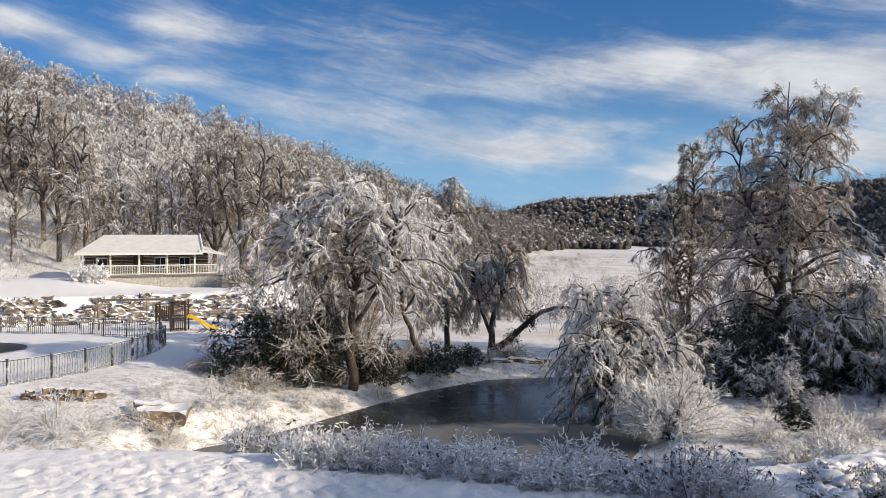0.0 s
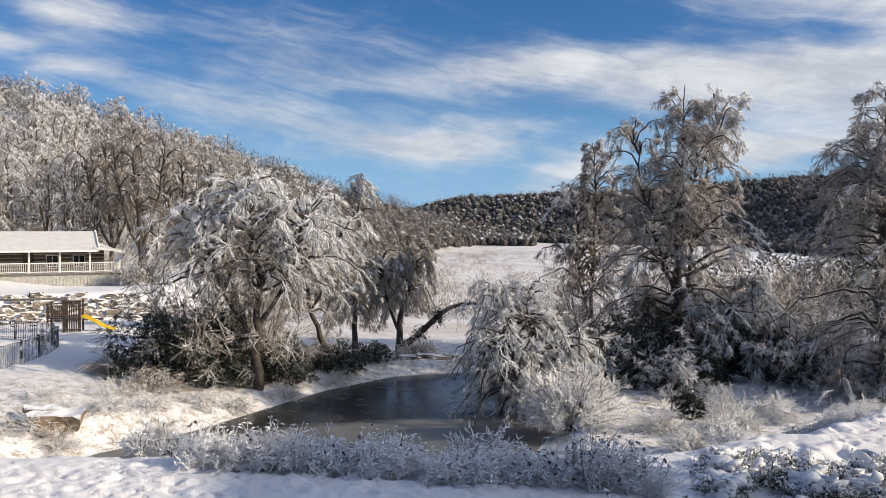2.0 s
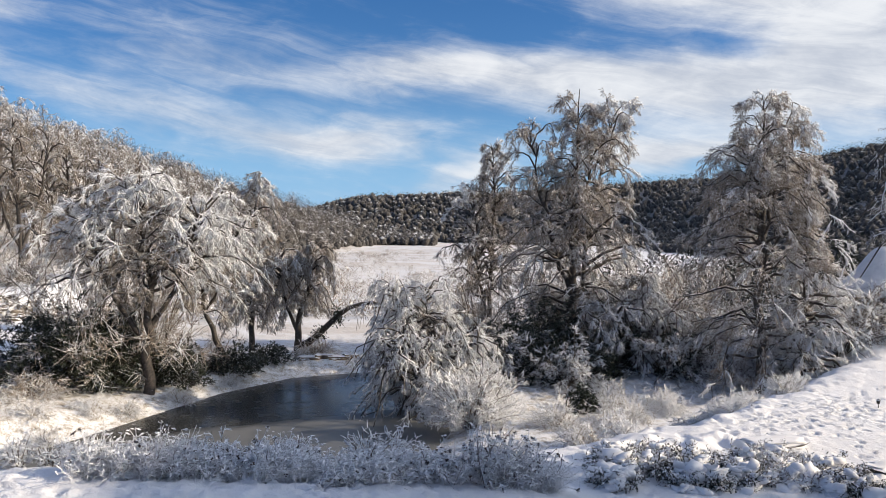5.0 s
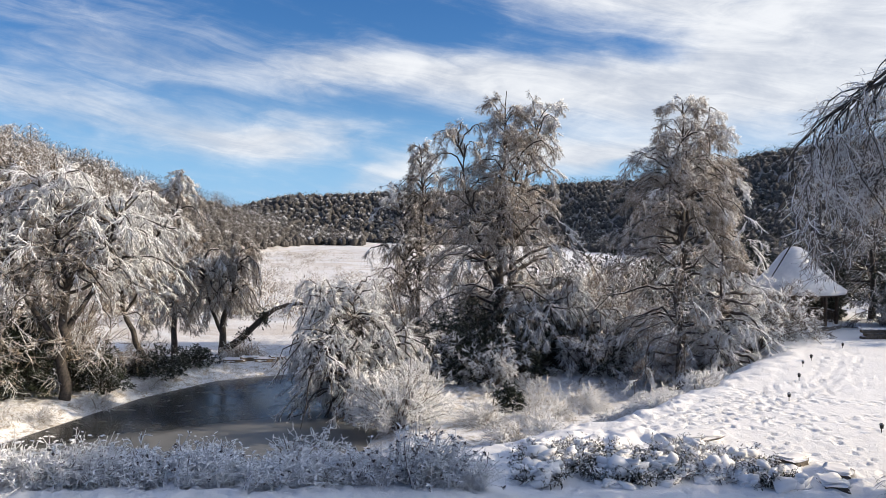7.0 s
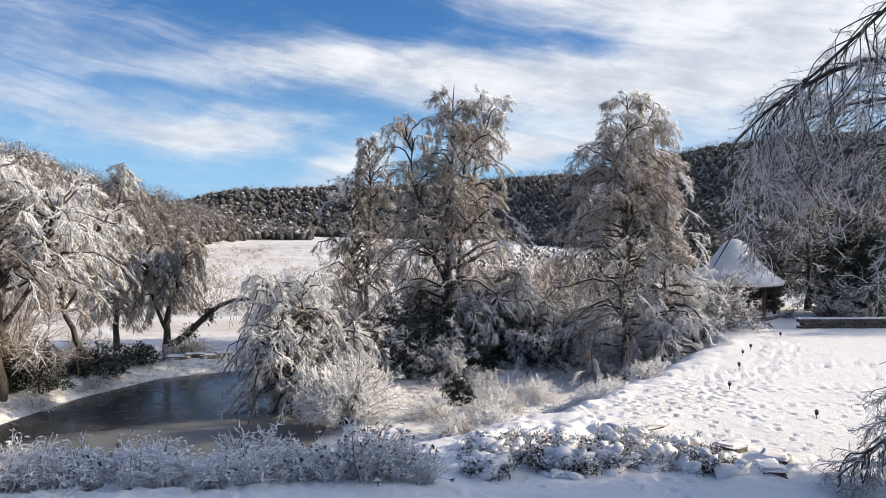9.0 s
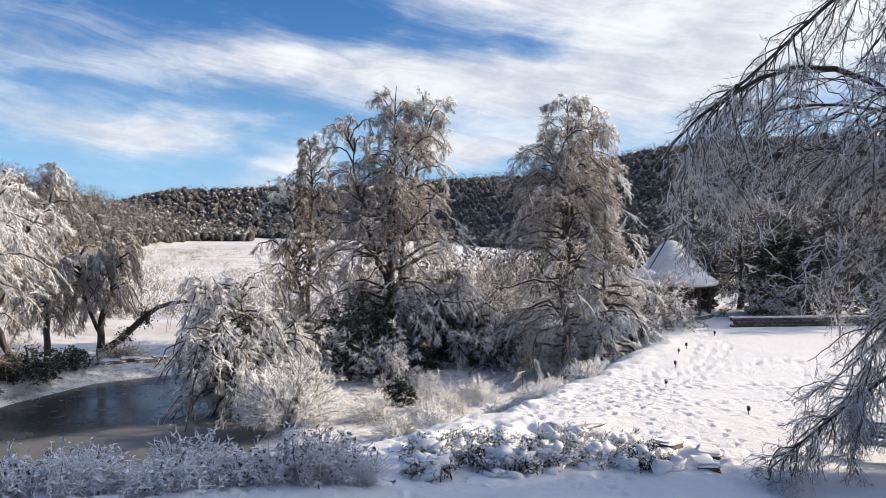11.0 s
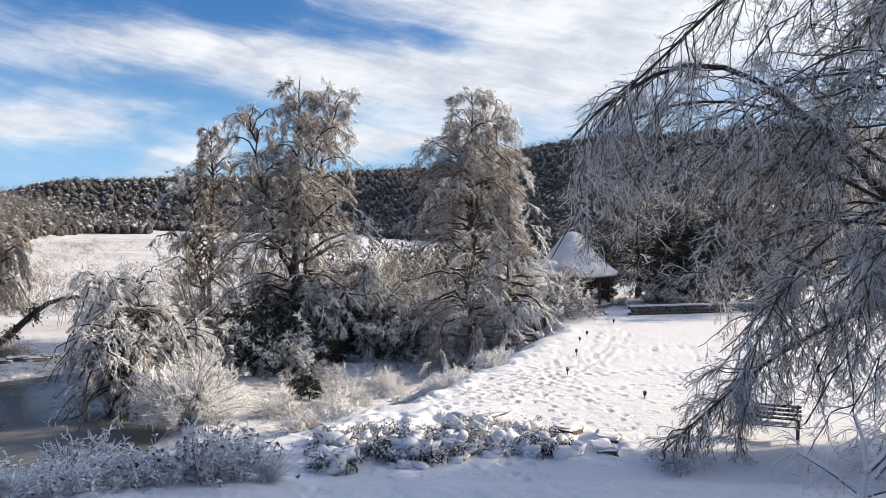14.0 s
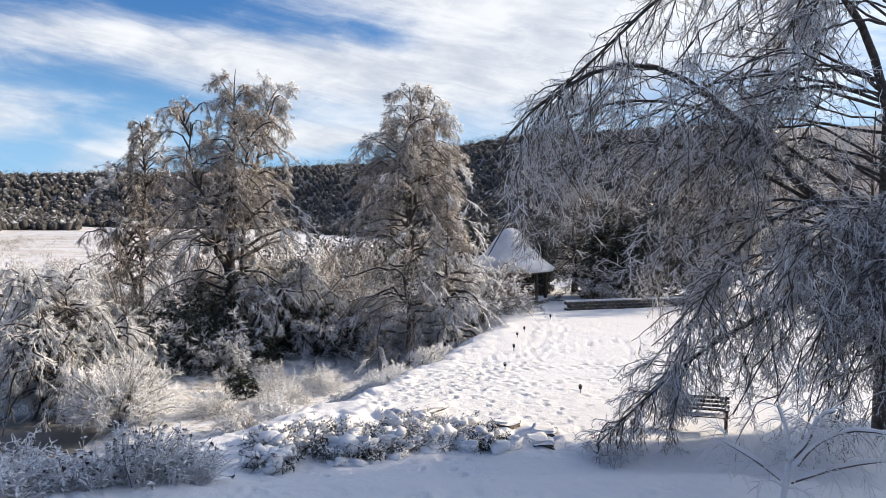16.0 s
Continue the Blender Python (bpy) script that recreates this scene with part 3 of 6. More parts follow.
def resample(line, n):
    line = np.array(line, float)
    for _ in range(3):
        line = np.concatenate([line[:1], np.stack([line[:-1] * 0.75 + line[1:] * 0.25, line[:-1] * 0.25 + line[1:] * 0.75], 1).reshape(-1, 3), line[-1:]])
    s = np.r_[0, np.cumsum(np.linalg.norm(np.diff(line, axis=0), axis=1))]
    u = np.linspace(0, s[-1], n)
    p = np.stack([np.interp(u, s, line[:, i]) for i in range(3)], -1)
    return p


def dome(name, label, x, y, h, r, seed, stalks=70, subs=8, fine=7, tips=4, twig_r=0.011, twig_len=0.7, mat=None, bark=None, up=1.2, droop=0.16, hang=0.22, category="shrub", group="", wob=0.1, small=False, spread=48, haze=0):
    """A shrub of many stems that rise and arch over to the ground."""
    g = np.random.default_rng(seed)
    ob = thing(name, label, category, pose(x, y, at(x, y) - 0.08), group)
    a = g.uniform(0, 2 * np.pi, stalks)
    lift = g.uniform(0.35, 1.0, stalks)
    way = np.stack([np.cos(a) * (1.3 - lift), np.sin(a) * (1.3 - lift), up * lift], -1)
    start = np.stack([np.cos(a), np.sin(a), a * 0], -1) * (0.12 * r * g.uniform(0, 1, (stalks, 1)))
    L = np.hypot(h, r) * g.uniform(0.75, 1.15, stalks) * (0.72 + 0.4 * lift)
    l1 = march(start, way, L, 6 if small else 11, (2.0 if small else 1.0) * droop * g.uniform(0.6, 1.4, stalks), wob, g)
    l1[:, :, 2] = np.maximum(l1[:, :, 2], 0.05)
    r1 = np.full(stalks, min(0.012 + 0.008 * h, 0.036))
    l2, r2 = sprout(l1, r1, subs, 0.2, 1.0, 42, (0.32 if small else 0.42) * r, 3 if small else 6, hang * (0.6 if small else 0.9), 0.12, g)
    r2 = np.clip(r2, twig_r * 1.1, 0.03)
    l3, r3 = sprout(l2, r2, fine, 0.25 if haze else 0.1, 1.0, spread, twig_len, 2, hang, 0.15, g)
    tagged(pile("stemwork", [tubes(l1, r1, r1 * 0.35, 3 if small else 5)], bark or BARK, ob), kind="stuff" if small else "")
    crown = [] if haze else [tubes(l2, r2, r2 * 0.5, 3)]
    if haze:
        tagged(pile("branchwork", [tubes(l2, r2, r2 * 0.5, 3)], TWIG_DARK, ob), kind="stuff")
    crown += [spikes(l3, twig_r * 1.1) if l3.shape[1] == 2 else tubes(l3, np.full(len(l3), twig_r), np.full(len(l3), twig_r * 0.6), 3)]
    if tips:
        l4, r4 = sprout(l3, r3, tips, 0.15, 1.0, spread, twig_len * 0.55, 2, hang, 0.15, g)
        crown.append(hairs(l4, twig_r * 0.8))
    # inner growth in the darker brown that paints in the shade between stems
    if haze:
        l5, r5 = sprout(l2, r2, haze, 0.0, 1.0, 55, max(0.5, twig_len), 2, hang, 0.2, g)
        tagged(pile("fine_growth", [hairs(l5, 0.014)], TWIG_SHADED, ob), kind="stuff")
    pile("crown", crown, mat or TWIG, ob)
    return ob


def blades(centre, length, width, way, g):
    """Leaves, each folded along its midrib."""
    n = len(centre)
    d = unit(way)
    s = unit(np.cross(d, g.normal(0, 1, (n, 3)) * [0.4, 0.4, 0] + [0, 0, 1.0]))
    u = np.cross(s, d)
    L, W = np.reshape(length, (-1, 1)), np.reshape(width, (-1, 1))
    a = centre
    b = centre + d * L * 0.5 + s * W + u * W * 0.45
    c = centre + d * L
    e = centre + d * L * 0.5 - s * W + u * W * 0.45
    v = np.stack([a, b, c, e], 1).reshape(-1, 3)
    o = (np.arange(n) * 4)[:, None]
    f = np.concatenate([o + [0, 1, 2], o + [0, 2, 3]], 0)
    return v, f


def evergreen(name, label, x, y, h, r, seed, leaves=2600, size=0.2, z=None, group="dark evergreen shrubs"):
    """A rhododendron: whorls of long dark leaves on short stems."""
    g = np.random.default_rng(seed)
    ob = thing(name, label, "shrub", pose(x, y, (at(x, y) if z is None else z) - 0.05), group)
    whorls = int(leaves * 1.9) // 7
    a, e = g.uniform(0, 2 * np.pi, whorls), g.uniform(0.02, 1.0, whorls)
    lump = 1 + 0.28 * np.sin(a * 3 + seed) * np.sin(e * 5 + seed) - 0.45 * g.random(whorls) ** 2
    tip = np.stack([np.cos(a) * r * np.sqrt(1 - e * e) * lump, np.sin(a) * r * np.sqrt(1 - e * e) * lump, h * e * lump + 0.1], -1)
    foot = tip * [0.25, 0.25, 0.3]
    stem = np.stack([foot, foot + (tip - foot) * 0.55 + g.normal(0, 0.08, (whorls, 3)), tip], 1)
    keep = g.random(whorls) < 0.12
    pile("stemwork", [tubes(stem[keep], np.full(keep.sum(), 0.016), np.full(keep.sum(), 0.006), 3)], DARKBARK, ob)
    out = unit(tip * [1, 1, 0.8] + [0, 0, 0.3])
    c = np.repeat(tip, 7, 0)
    way = np.repeat(out, 7, 0) * 0.35 + unit(g.normal(0, 1, (whorls * 7, 3)) * [1, 1, 0.5]) + [0, 0, -0.35]
    v, f = blades(c, size * g.uniform(0.7, 1.2, whorls * 7), size * 0.2, way, g)
    raw("foliage", v, f, LEAF, ob)
    return ob


def shoots(par, count, lo, hi, spread, length, n, droop, wob, g, flat=None, lean=None):
    """Side shoots off every branch of par, count each; length holds one value for each branch. Returns points, and which branch each stands on."""
    B, m, _ = par.shape
    u = np.sort(g.uniform(lo, hi, (B, count)), axis=1) * (m - 1)
    i = np.minimum(u.astype(int), m - 2)
    rows = np.arange(B)[:, None]
    a, b = par[rows, i], par[rows, i + 1]
    tan = unit(b - a)
    side = unit(np.cross(tan, g.normal(0, 1, (B, count, 3))))
    if flat is not None:
        side = unit(side * np.array([1, 1, flat]))
    s = np.radians(spread) * g.uniform(0.6, 1.25, (B, count, 1))
    way = np.cos(s) * tan + np.sin(s) * side
    if lean is not None:
        way = way + np.array(lean)
    L = np.reshape(length, (-1, 1)) * (1.1 - 0.45 * u / (m - 1)) * g.uniform(0.6, 1.25, (B, count))
    pts = march((a + (u - i)[..., None] * (b - a)).reshape(-1, 3), way.reshape(-1, 3), L.reshape(-1), n, droop, wob, g)
    return pts, np.repeat(np.arange(B), count)


def arches(stem, count, lo, hi, reach, rise, drop, n, wob, g):
    """Limbs round a stem: each leaves it at the angle rise, arches and ends drop times its length lower than a straight one would."""
    m = len(stem)
    u = np.sort(g.uniform(lo, hi, count))
    i = np.minimum((u * (m - 1)).astype(int), m - 2)
    f = (u * (m - 1) - i)[:, None]
    start = stem[i] * (1 - f) + stem[i + 1] * f
    a = np.arange(count) * 2.4 + g.uniform(-0.5, 0.5, count) + g.uniform(0, 6)
    R = reach(start[:, 2], a) * g.uniform(0.72, 1.1, count)
    up = np.tan(np.radians(rise(u) + g.normal(0, 6, count)))
    s = np.linspace(0, 1, n)
    turn = a[:, None] + g.normal(0, 0.25, (count, 1)) * s
    out = R[:, None] * s
    sink = (up * 0.55 + drop * g.uniform(0.7, 1.3, count))[:, None] * s ** 2.4
    z = R[:, None] * (up[:, None] * s - sink)
    pts = start[:, None] + np.stack([np.cos(turn) * out, np.sin(turn) * out, z], -1)
    pts[:, 1:] += np.cumsum(g.normal(0, wob, (count, n - 1, 3)), 1) * (R / n)[:, None, None]
    return pts, R


def crown_tree(name, label, x, y, stems, reach, seed, limbs=(60,), lo=0.2, rise=lambda u: 15 + 40 * u, drop=0.5, subs=9, sub_len=0.34, fine=10, twig_len=0.38, tips=6, tip_len=0.27, droop=0.15, hang=0.24,
               laden=None, sizes=(0.017, 0.011, 0.0095), snow_sizes=(0.032, 0.021, 0.0145), mats=None, category="tree", group="", z=None, split=True, wob=0.35, limb_r=(0.07, 0.014)):
    """A tree in ice. stems: (points, radius at the foot). reach(z, a): how far the crown goes out at that height and
    bearing.
    laden(points, outward): above nought where the sprays are thick with snow; a rightward weight also paints in the
    sunlit side."""
    g = np.random.default_rng(seed)
    bark, bough, twig, finest = mats or (DARKBARK, BOUGH, TWIG, TWIG_HAZE)
    ob = thing(name, label, category, pose(x, y, (at(x, y) if z is None else z) - 0.1), group)
    h = max(p[-1][2] for p, _ in stems)
    l1, R, wood = [], [], []
    for j, (line, r) in enumerate(stems):
        st = resample(line, 16 if split else 8)
        st[1:-1] += g.normal(0, 0.006 * h, (len(st) - 2, 3)) * [1, 1, 0]
        if split:
            pile("trunk", [tubes(st[None], np.array([r]), np.array([0.02]), 9)], bark, ob)
        else:
            wood.append(tubes(st[None], np.array([r]), np.array([0.05]), 5))
        p, q = arches(st, limbs[min(j, len(limbs) - 1)], lo if j == 0 else max(0.2, lo), 0.985, reach, rise, drop, 10 if split else 6, wob, g)
        l1.append(p)
        R.append(q)
    l1, R = np.concatenate(l1), np.concatenate(R)
    low = 0.12
    thick = np.clip(limb_r[0] * (R / R.mean()), limb_r[1] * 1.6, limb_r[0] * 1.7)
    l2, of = shoots(l1, subs, 0.15, 1.0, 44, sub_len * R + 0.35, 6 if split else 3, droop, 0.1, g, flat=0.55)
    l2[:, :, 2] = np.maximum(l2[:, :, 2], low)
    if split:
        limb_parts(l1, thick, np.full(len(l1), limb_r[1]), bark, ob)
    else:
        wood.append(tubes(l1, thick, np.full(len(l1), limb_r[1]), 3))
        pile("trunk", wood, bark, ob)
    mid = l2[:, len(l2[0]) // 2]
    outward = np.hypot(mid[:, 0] - stems[0][0][-1][0] * 0.5, mid[:, 1]) / np.maximum(reach(mid[:, 2], np.arctan2(mid[:, 1], mid[:, 0])), 0.5)
    held = np.zeros(len(l2), bool)
    # snow, plus extra white on the right that stands in for sunlight
    if laden:
        patch = np.sin(mid[:, 0] * 1.5 + seed + mid[:, 1]) * np.sin(mid[:, 2] * 1.8 + seed)
        held = laden(mid / [1, 1, h], outward) + 0.3 * patch + g.normal(0, 0.1, len(l2)) > 0
    for hold, size, m2, m3, m4, n2, n3 in ((False, sizes, bough, twig, finest, "branchwork", "crown"), (True, snow_sizes, TWIG_SNOW, TWIG_SNOW, TWIG_SNOW, "snowy_branchwork", "snowy_crown")):
        k2 = l2[held == hold]
        if not len(k2):
            continue
        k3, _ = shoots(k2, fine, 0.1, 1.0, 40, np.full(len(k2), twig_len), 3 if split else 2, hang, 0.13, g, flat=0.8)
        k3[:, :, 2] = np.maximum(k3[:, :, 2], low)
        k4, _ = shoots(k3, tips, 0.1, 1.0, 42, np.full(len(k3), tip_len), 2, hang, 0.15, g)
        boughs = tubes(k2, np.full(len(k2), size[0]), np.full(len(k2), size[0] * 0.45), 3)
        twigs = tubes(k3, np.full(len(k3), size[1]), np.full(len(k3), size[1] * 0.5), 3) if hold and split else hairs(k3, size[1])
        if hold:
            tagged(pile(n3, [boughs, twigs, hairs(k4, size[2])], m3, ob, "sprays of twigs thick with snow"), kind="stuff")
        elif split:
            tagged(pile(n2, [boughs], m2, ob), kind="stuff")
            pile(n3, [twigs], m3, ob)
            tagged(pile("fine_growth", [hairs(k4, size[2])], m4, ob), kind="stuff")
        else:
            pile(n3, [boughs, twigs, hairs(k4, size[2])], m3, ob)
    return ob


def radius(*rows):
    """A crown's outline: (height, reach to the left, reach to the right) from the foot up."""
    zs, ls, rs = zip(*rows)

    def reach(z, a):
        c = np.cos(a)
        return np.interp(z, zs, ls) * (0.5 - 0.5 * c) + np.interp(z, zs, rs) * (0.5 + 0.5 * c)
    return reach


# -- the pond's far bank --
crown_tree("tree", "broad tree with snow-heavy upper branches on the pond bank", -4.9, 43.4,
           [([(0, 0, 0), (-0.1, 0, 3.2), (0.1, 0.1, 6.0), (-0.3, 0, 9.0), (-0.5, 0, 11.0)], 0.3), ([(0, 0, 2.6), (-1.6, 0.4, 4.6), (-2.6, 0.6, 7.2), (-2.9, 0.6, 9.6)], 0.16), ([(0, 0, 3.2), (1.3, 0.5, 5.4), (2.2, 0.6, 8.0), (2.6, 0.4, 10.0)], 0.16)],
           radius((2.0, 4.2, 3.6), (4.5, 4.8, 4.0), (7.0, 3.8, 3.4), (9.0, 2.8, 2.8), (10.5, 1.7, 1.8), (11.2, 0.6, 0.6)), 3, limbs=(56, 36, 36), lo=0.42, rise=lambda u: 24 + 25 * u, wob=0.55, drop=0.6, subs=9, fine=9, tips=4, droop=0.16, hang=0.24,
           laden=lambda p, o: (p[:, 2] - 0.68) * 1.1 + 0.03 * p[:, 0] - 0.06 + (o - 0.7) * 0.5 + 0.55 * np.exp(-((p[:, 0] - 2.6) / 1.6) ** 2 - ((p[:, 2] - 0.33) / 0.12) ** 2))
crown_tree("tree", "leaning tree with sagging snowy twigs behind the bank", -0.9, 49.5, [([(0, 0, 0), (-1.1, 0.1, 2.2), (-1.7, 0.2, 4.4), (-1.6, 0.3, 7.0), (-1.4, 0.3, 10.2)], 0.2), ([(-1.5, 0.2, 3.4), (-0.6, 0.2, 5.4), (0.3, 0.2, 8.4)], 0.11)],
           radius((3.0, 2.0, 2.0), (6.0, 2.6, 2.6), (8.5, 1.9, 2.4), (10.2, 0.5, 0.5)), 5, limbs=(44, 26), lo=0.35, rise=lambda u: 25 + 25 * u, drop=0.6, subs=8, fine=9, droop=0.16, hang=0.24, laden=lambda p, o: (p[:, 2] - 0.66) * 1.3 + 0.1 * p[:, 0] + (o - 0.7) * 0.4)
crown_tree("tree", "slim grey tree with drooping icy branches", 0.3, 57.0, [([(0, 0, 0), (0.05, 0, 4.0), (0.1, 0, 8.0), (0.5, 0, 12.4)], 0.22), ([(0.05, 0, 3.4), (-0.9, 0.2, 6.0), (-1.0, 0.3, 9.6)], 0.12)],
           radius((1.5, 1.8, 1.6), (4.0, 2.3, 2.2), (8.0, 2.1, 2.0), (11.0, 1.3, 1.5), (12.4, 0.5, 0.6)), 7, limbs=(58, 24), lo=0.18, rise=lambda u: 25 + 25 * u, drop=0.9, subs=9, fine=10, droop=0.36, hang=0.4, sizes=(0.018, 0.012, 0.009), laden=lambda p, o: (p[:, 2] - 0.95) * 1.2)
bent = crown_tree("tree", "old bent tree with ivy on its forked trunk by the pond", 3.3, 54.5, [([(0, 0, 0), (0.0, 0, 1.6), (0.1, 0, 3.0), (0.8, 0, 4.6), (1.0, 0.2, 6.8), (1.2, 0.2, 7.8)], 0.27), ([(0, 0, 1.6), (-0.7, 0.1, 3.2), (-1.0, 0.2, 5.2), (-1.2, 0.2, 6.8)], 0.14)],
                  radius((3.0, 1.6, 1.6), (5.0, 2.4, 2.2), (7.0, 1.9, 1.8), (8.0, 0.7, 0.8)), 9, limbs=(34, 26), lo=0.45, rise=lambda u: 25 + 20 * u, drop=0.95, subs=9, fine=10, droop=0.36, hang=0.4, sizes=(0.018, 0.012, 0.009), laden=lambda p, o: (p[:, 2] - 1.0) * 1.2)
g = np.random.default_rng(21)
arm = resample([(0.0, 0, 0.5), (1.0, -0.2, 1.1), (2.1, -0.4, 2.2), (3.1, -0.6, 3.2), (4.4, -0.8, 3.6), (5.6, -0.9, 3.6), (6.4, -1.0, 2.8)], 10)[None]
s1, q1 = sprout(arm, np.array([0.13]), 14, 0.5, 1.0, 50, 1.7, 6, 0.34, 0.1, g)
s2, q2 = sprout(s1, q1, 7, 0.1, 1.0, 45, 0.8, 4, 0.4, 0.12, g)
pile("limb", [tubes(arm, np.array([0.25]), np.array([0.08]), 8)], DARKBARK, bent, "thick bare limb that arches over the water")
pile("hanging_growth", [tubes(s1, np.full(len(s1), 0.026), np.full(len(s1), 0.014), 3), tubes(s2, np.full(len(s2), 0.016), np.full(len(s2), 0.01), 3)], TWIG, bent)
gi = np.random.default_rng(22)
c = arm[0, np.where(gi.random(420) < 0.65, 4, 2)] + gi.normal(0, 0.22, (420, 3)) * [1, 1, 1.3]
v, f = blades(c, 0.2, 0.06, gi.normal(0, 1, (420, 3)), gi)
raw("ivy", v, f, LEAF, bent, "dark ivy on the limb")
for i, (x, y, h, r, n) in enumerate(((-8.6, 43.4, 4.2, 2.4, 4600), (-6.4, 44.6, 4.0, 2.0, 3800), (-10.6, 43.4, 3.3, 2.1, 3600), (-3.4, 45.2, 2.4, 1.4, 2000), (-0.6, 48.6, 1.5, 1.6, 1800), (1.4, 51.4, 1.1, 1.3, 1200),
                                     (-7.4, 45.6, 4.4, 2.0, 2600))):
    evergreen("evergreen_shrub", "dark broad-leaved evergreen shrub dusted with snow", x, y, h, r, 40 + i, n)
for i, (x, y, h, r) in enumerate(((-11.9, 43.4, 1.6, 1.2), (-9.8, 41.0, 0.9, 1.0), (-1.5, 50.0, 1.3, 1.3), (4.6, 54.0, 1.0, 1.2), (-3.0, 51.0, 1.6, 1.4))):
    dome("bare_shrub", "bare brown shrub with iced twigs on the bank", x, y, h, r, 60 + i, 36, 6, 5, 1, small=True, mat=TWIG, twig_len=0.5, twig_r=0.013, group="bank shrubs")

for i, (x, y, h, r) in enumerate(((-8.2, 45.4, 5.6, 2.4), (-5.0, 46.4, 5.0, 2.0), (15.2, 52.0, 5.0, 2.2), (24.8, 47.6, 6.0, 2.6), (20.6, 51.0, 7.0, 2.8), (28.4, 46.4, 5.6, 2.6), (23.6, 51.2, 6.6, 2.6))):
    dome("brown_thicket_shrub", "tall brown thicket of fine bare twigs", x, y, h, r, 740 + i, 42, 8, 7, 0, small=True, mat=TWIG_HAZE, twig_len=0.8, twig_r=0.014, up=2.2, droop=0.07, hang=0.12, group="brown thickets")

# -- between pond and lawn --
crown_tree("weeping_bush", "wide weeping bush bowed to the pond under ice", 9.1, 39.2, [([(0, 0, 0), (-0.8, 0, 2.4), (-1.4, 0.1, 4.6), (-1.9, 0.1, 6.5)], 0.14), ([(0.2, 0, 0), (0.0, 0.1, 2.4), (-0.2, 0.1, 4.6), (-0.4, 0.1, 6.3)], 0.12), ([(0.3, -0.2, 0), (1.0, -0.3, 2.2), (1.6, -0.2, 4.2)], 0.1), ([(-0.2, -0.3, 0), (-0.9, -0.9, 1.8), (-1.5, -1.1, 3.6)], 0.1)],
           radius((0.0, 3.1, 2.6), (1.5, 3.3, 2.8), (3.5, 2.8, 2.6), (5.5, 2.0, 2.2), (6.8, 1.0, 1.1)), 81, limbs=(66, 58, 40, 44), lo=0.12, rise=lambda u: 22 + 26 * u, drop=0.85, wob=0.6, subs=10, sub_len=0.24, fine=8, tips=3, twig_len=0.32, tip_len=0.2, droop=0.17, hang=0.24, sizes=(0.016, 0.011, 0.009), snow_sizes=(0.023, 0.0165, 0.0125),
           laden=lambda p, o: 0.16 + (o - 0.55) * 0.5 + 0.02 * p[:, 0], category="shrub", mats=(DARKBARK, TWIG_DARK, TWIG, TWIG_DARK))
crown_tree("weeping_bush", "high mound of drooping snow-laden branches below a tall tree", 22.4, 43.4, [([(0, 0, 0), (0.2, 0, 2.2), (0.4, 0, 4.2), (0.3, 0, 5.8)], 0.13), ([(0.3, 0, 0), (1.3, -0.2, 2.0), (2.0, -0.2, 4.0)], 0.1), ([(-0.2, 0, 0), (-1.0, -0.3, 2.0), (-1.4, -0.2, 3.6)], 0.09)],
           radius((0.0, 2.6, 2.6), (2.0, 2.7, 2.6), (4.0, 2.1, 2.2), (6.0, 0.9, 0.9)), 83, limbs=(52, 40, 32), lo=0.12, rise=lambda u: 22 + 26 * u, drop=0.9, wob=0.6, subs=10, sub_len=0.24, fine=8, tips=3, twig_len=0.32, tip_len=0.2, droop=0.18, hang=0.26, sizes=(0.016, 0.011, 0.009), snow_sizes=(0.026, 0.018, 0.0135),
           laden=lambda p, o: 0.14 + (o - 0.55) * 0.6 + 0.04 * p[:, 0], category="shrub", mats=(DARKBARK, TWIG_DARK, TWIG, TWIG_DARK))
dome("rounded_bush", "rounded pale bush of upright frosted twigs", 9.5, 33.6, 2.2, 1.3, 82, 120, 6, 5, 2, small=True, twig_r=0.014, twig_len=0.4, mat=TWIG_SNOW, droop=0.05, hang=0.05, up=1.5)
crown_tree("tree", "slender dark twin-stemmed tree in ice", 16.9, 55.0, [([(0, 0, 0), (0.0, 0, 4.0), (0.2, 0, 8.0), (0.3, 0, 12.0), (0.0, 0, 14.7)], 0.2), ([(-0.2, 0, 0.6), (-0.7, 0, 4.0), (-1.0, 0, 7.5), (-1.3, 0, 11.4)], 0.15)],
           radius((3.5, 3.4, 2.6), (6.0, 3.0, 3.0), (9.0, 2.2, 2.6), (12.0, 1.5, 1.6), (14.2, 0.7, 0.6)), 91, limbs=(56, 36), lo=0.26, rise=lambda u: 32 + 28 * u, drop=0.65, subs=8, fine=10, tips=5, droop=0.16, hang=0.24, sizes=(0.022, 0.011, 0.0085), mats=(DARKBARK, DARKBARK, TWIG_DARK, TWIG),
           laden=lambda p, o: (o - 1.05) * 0.8 + (p[:, 2] - 0.9) * 0.4)
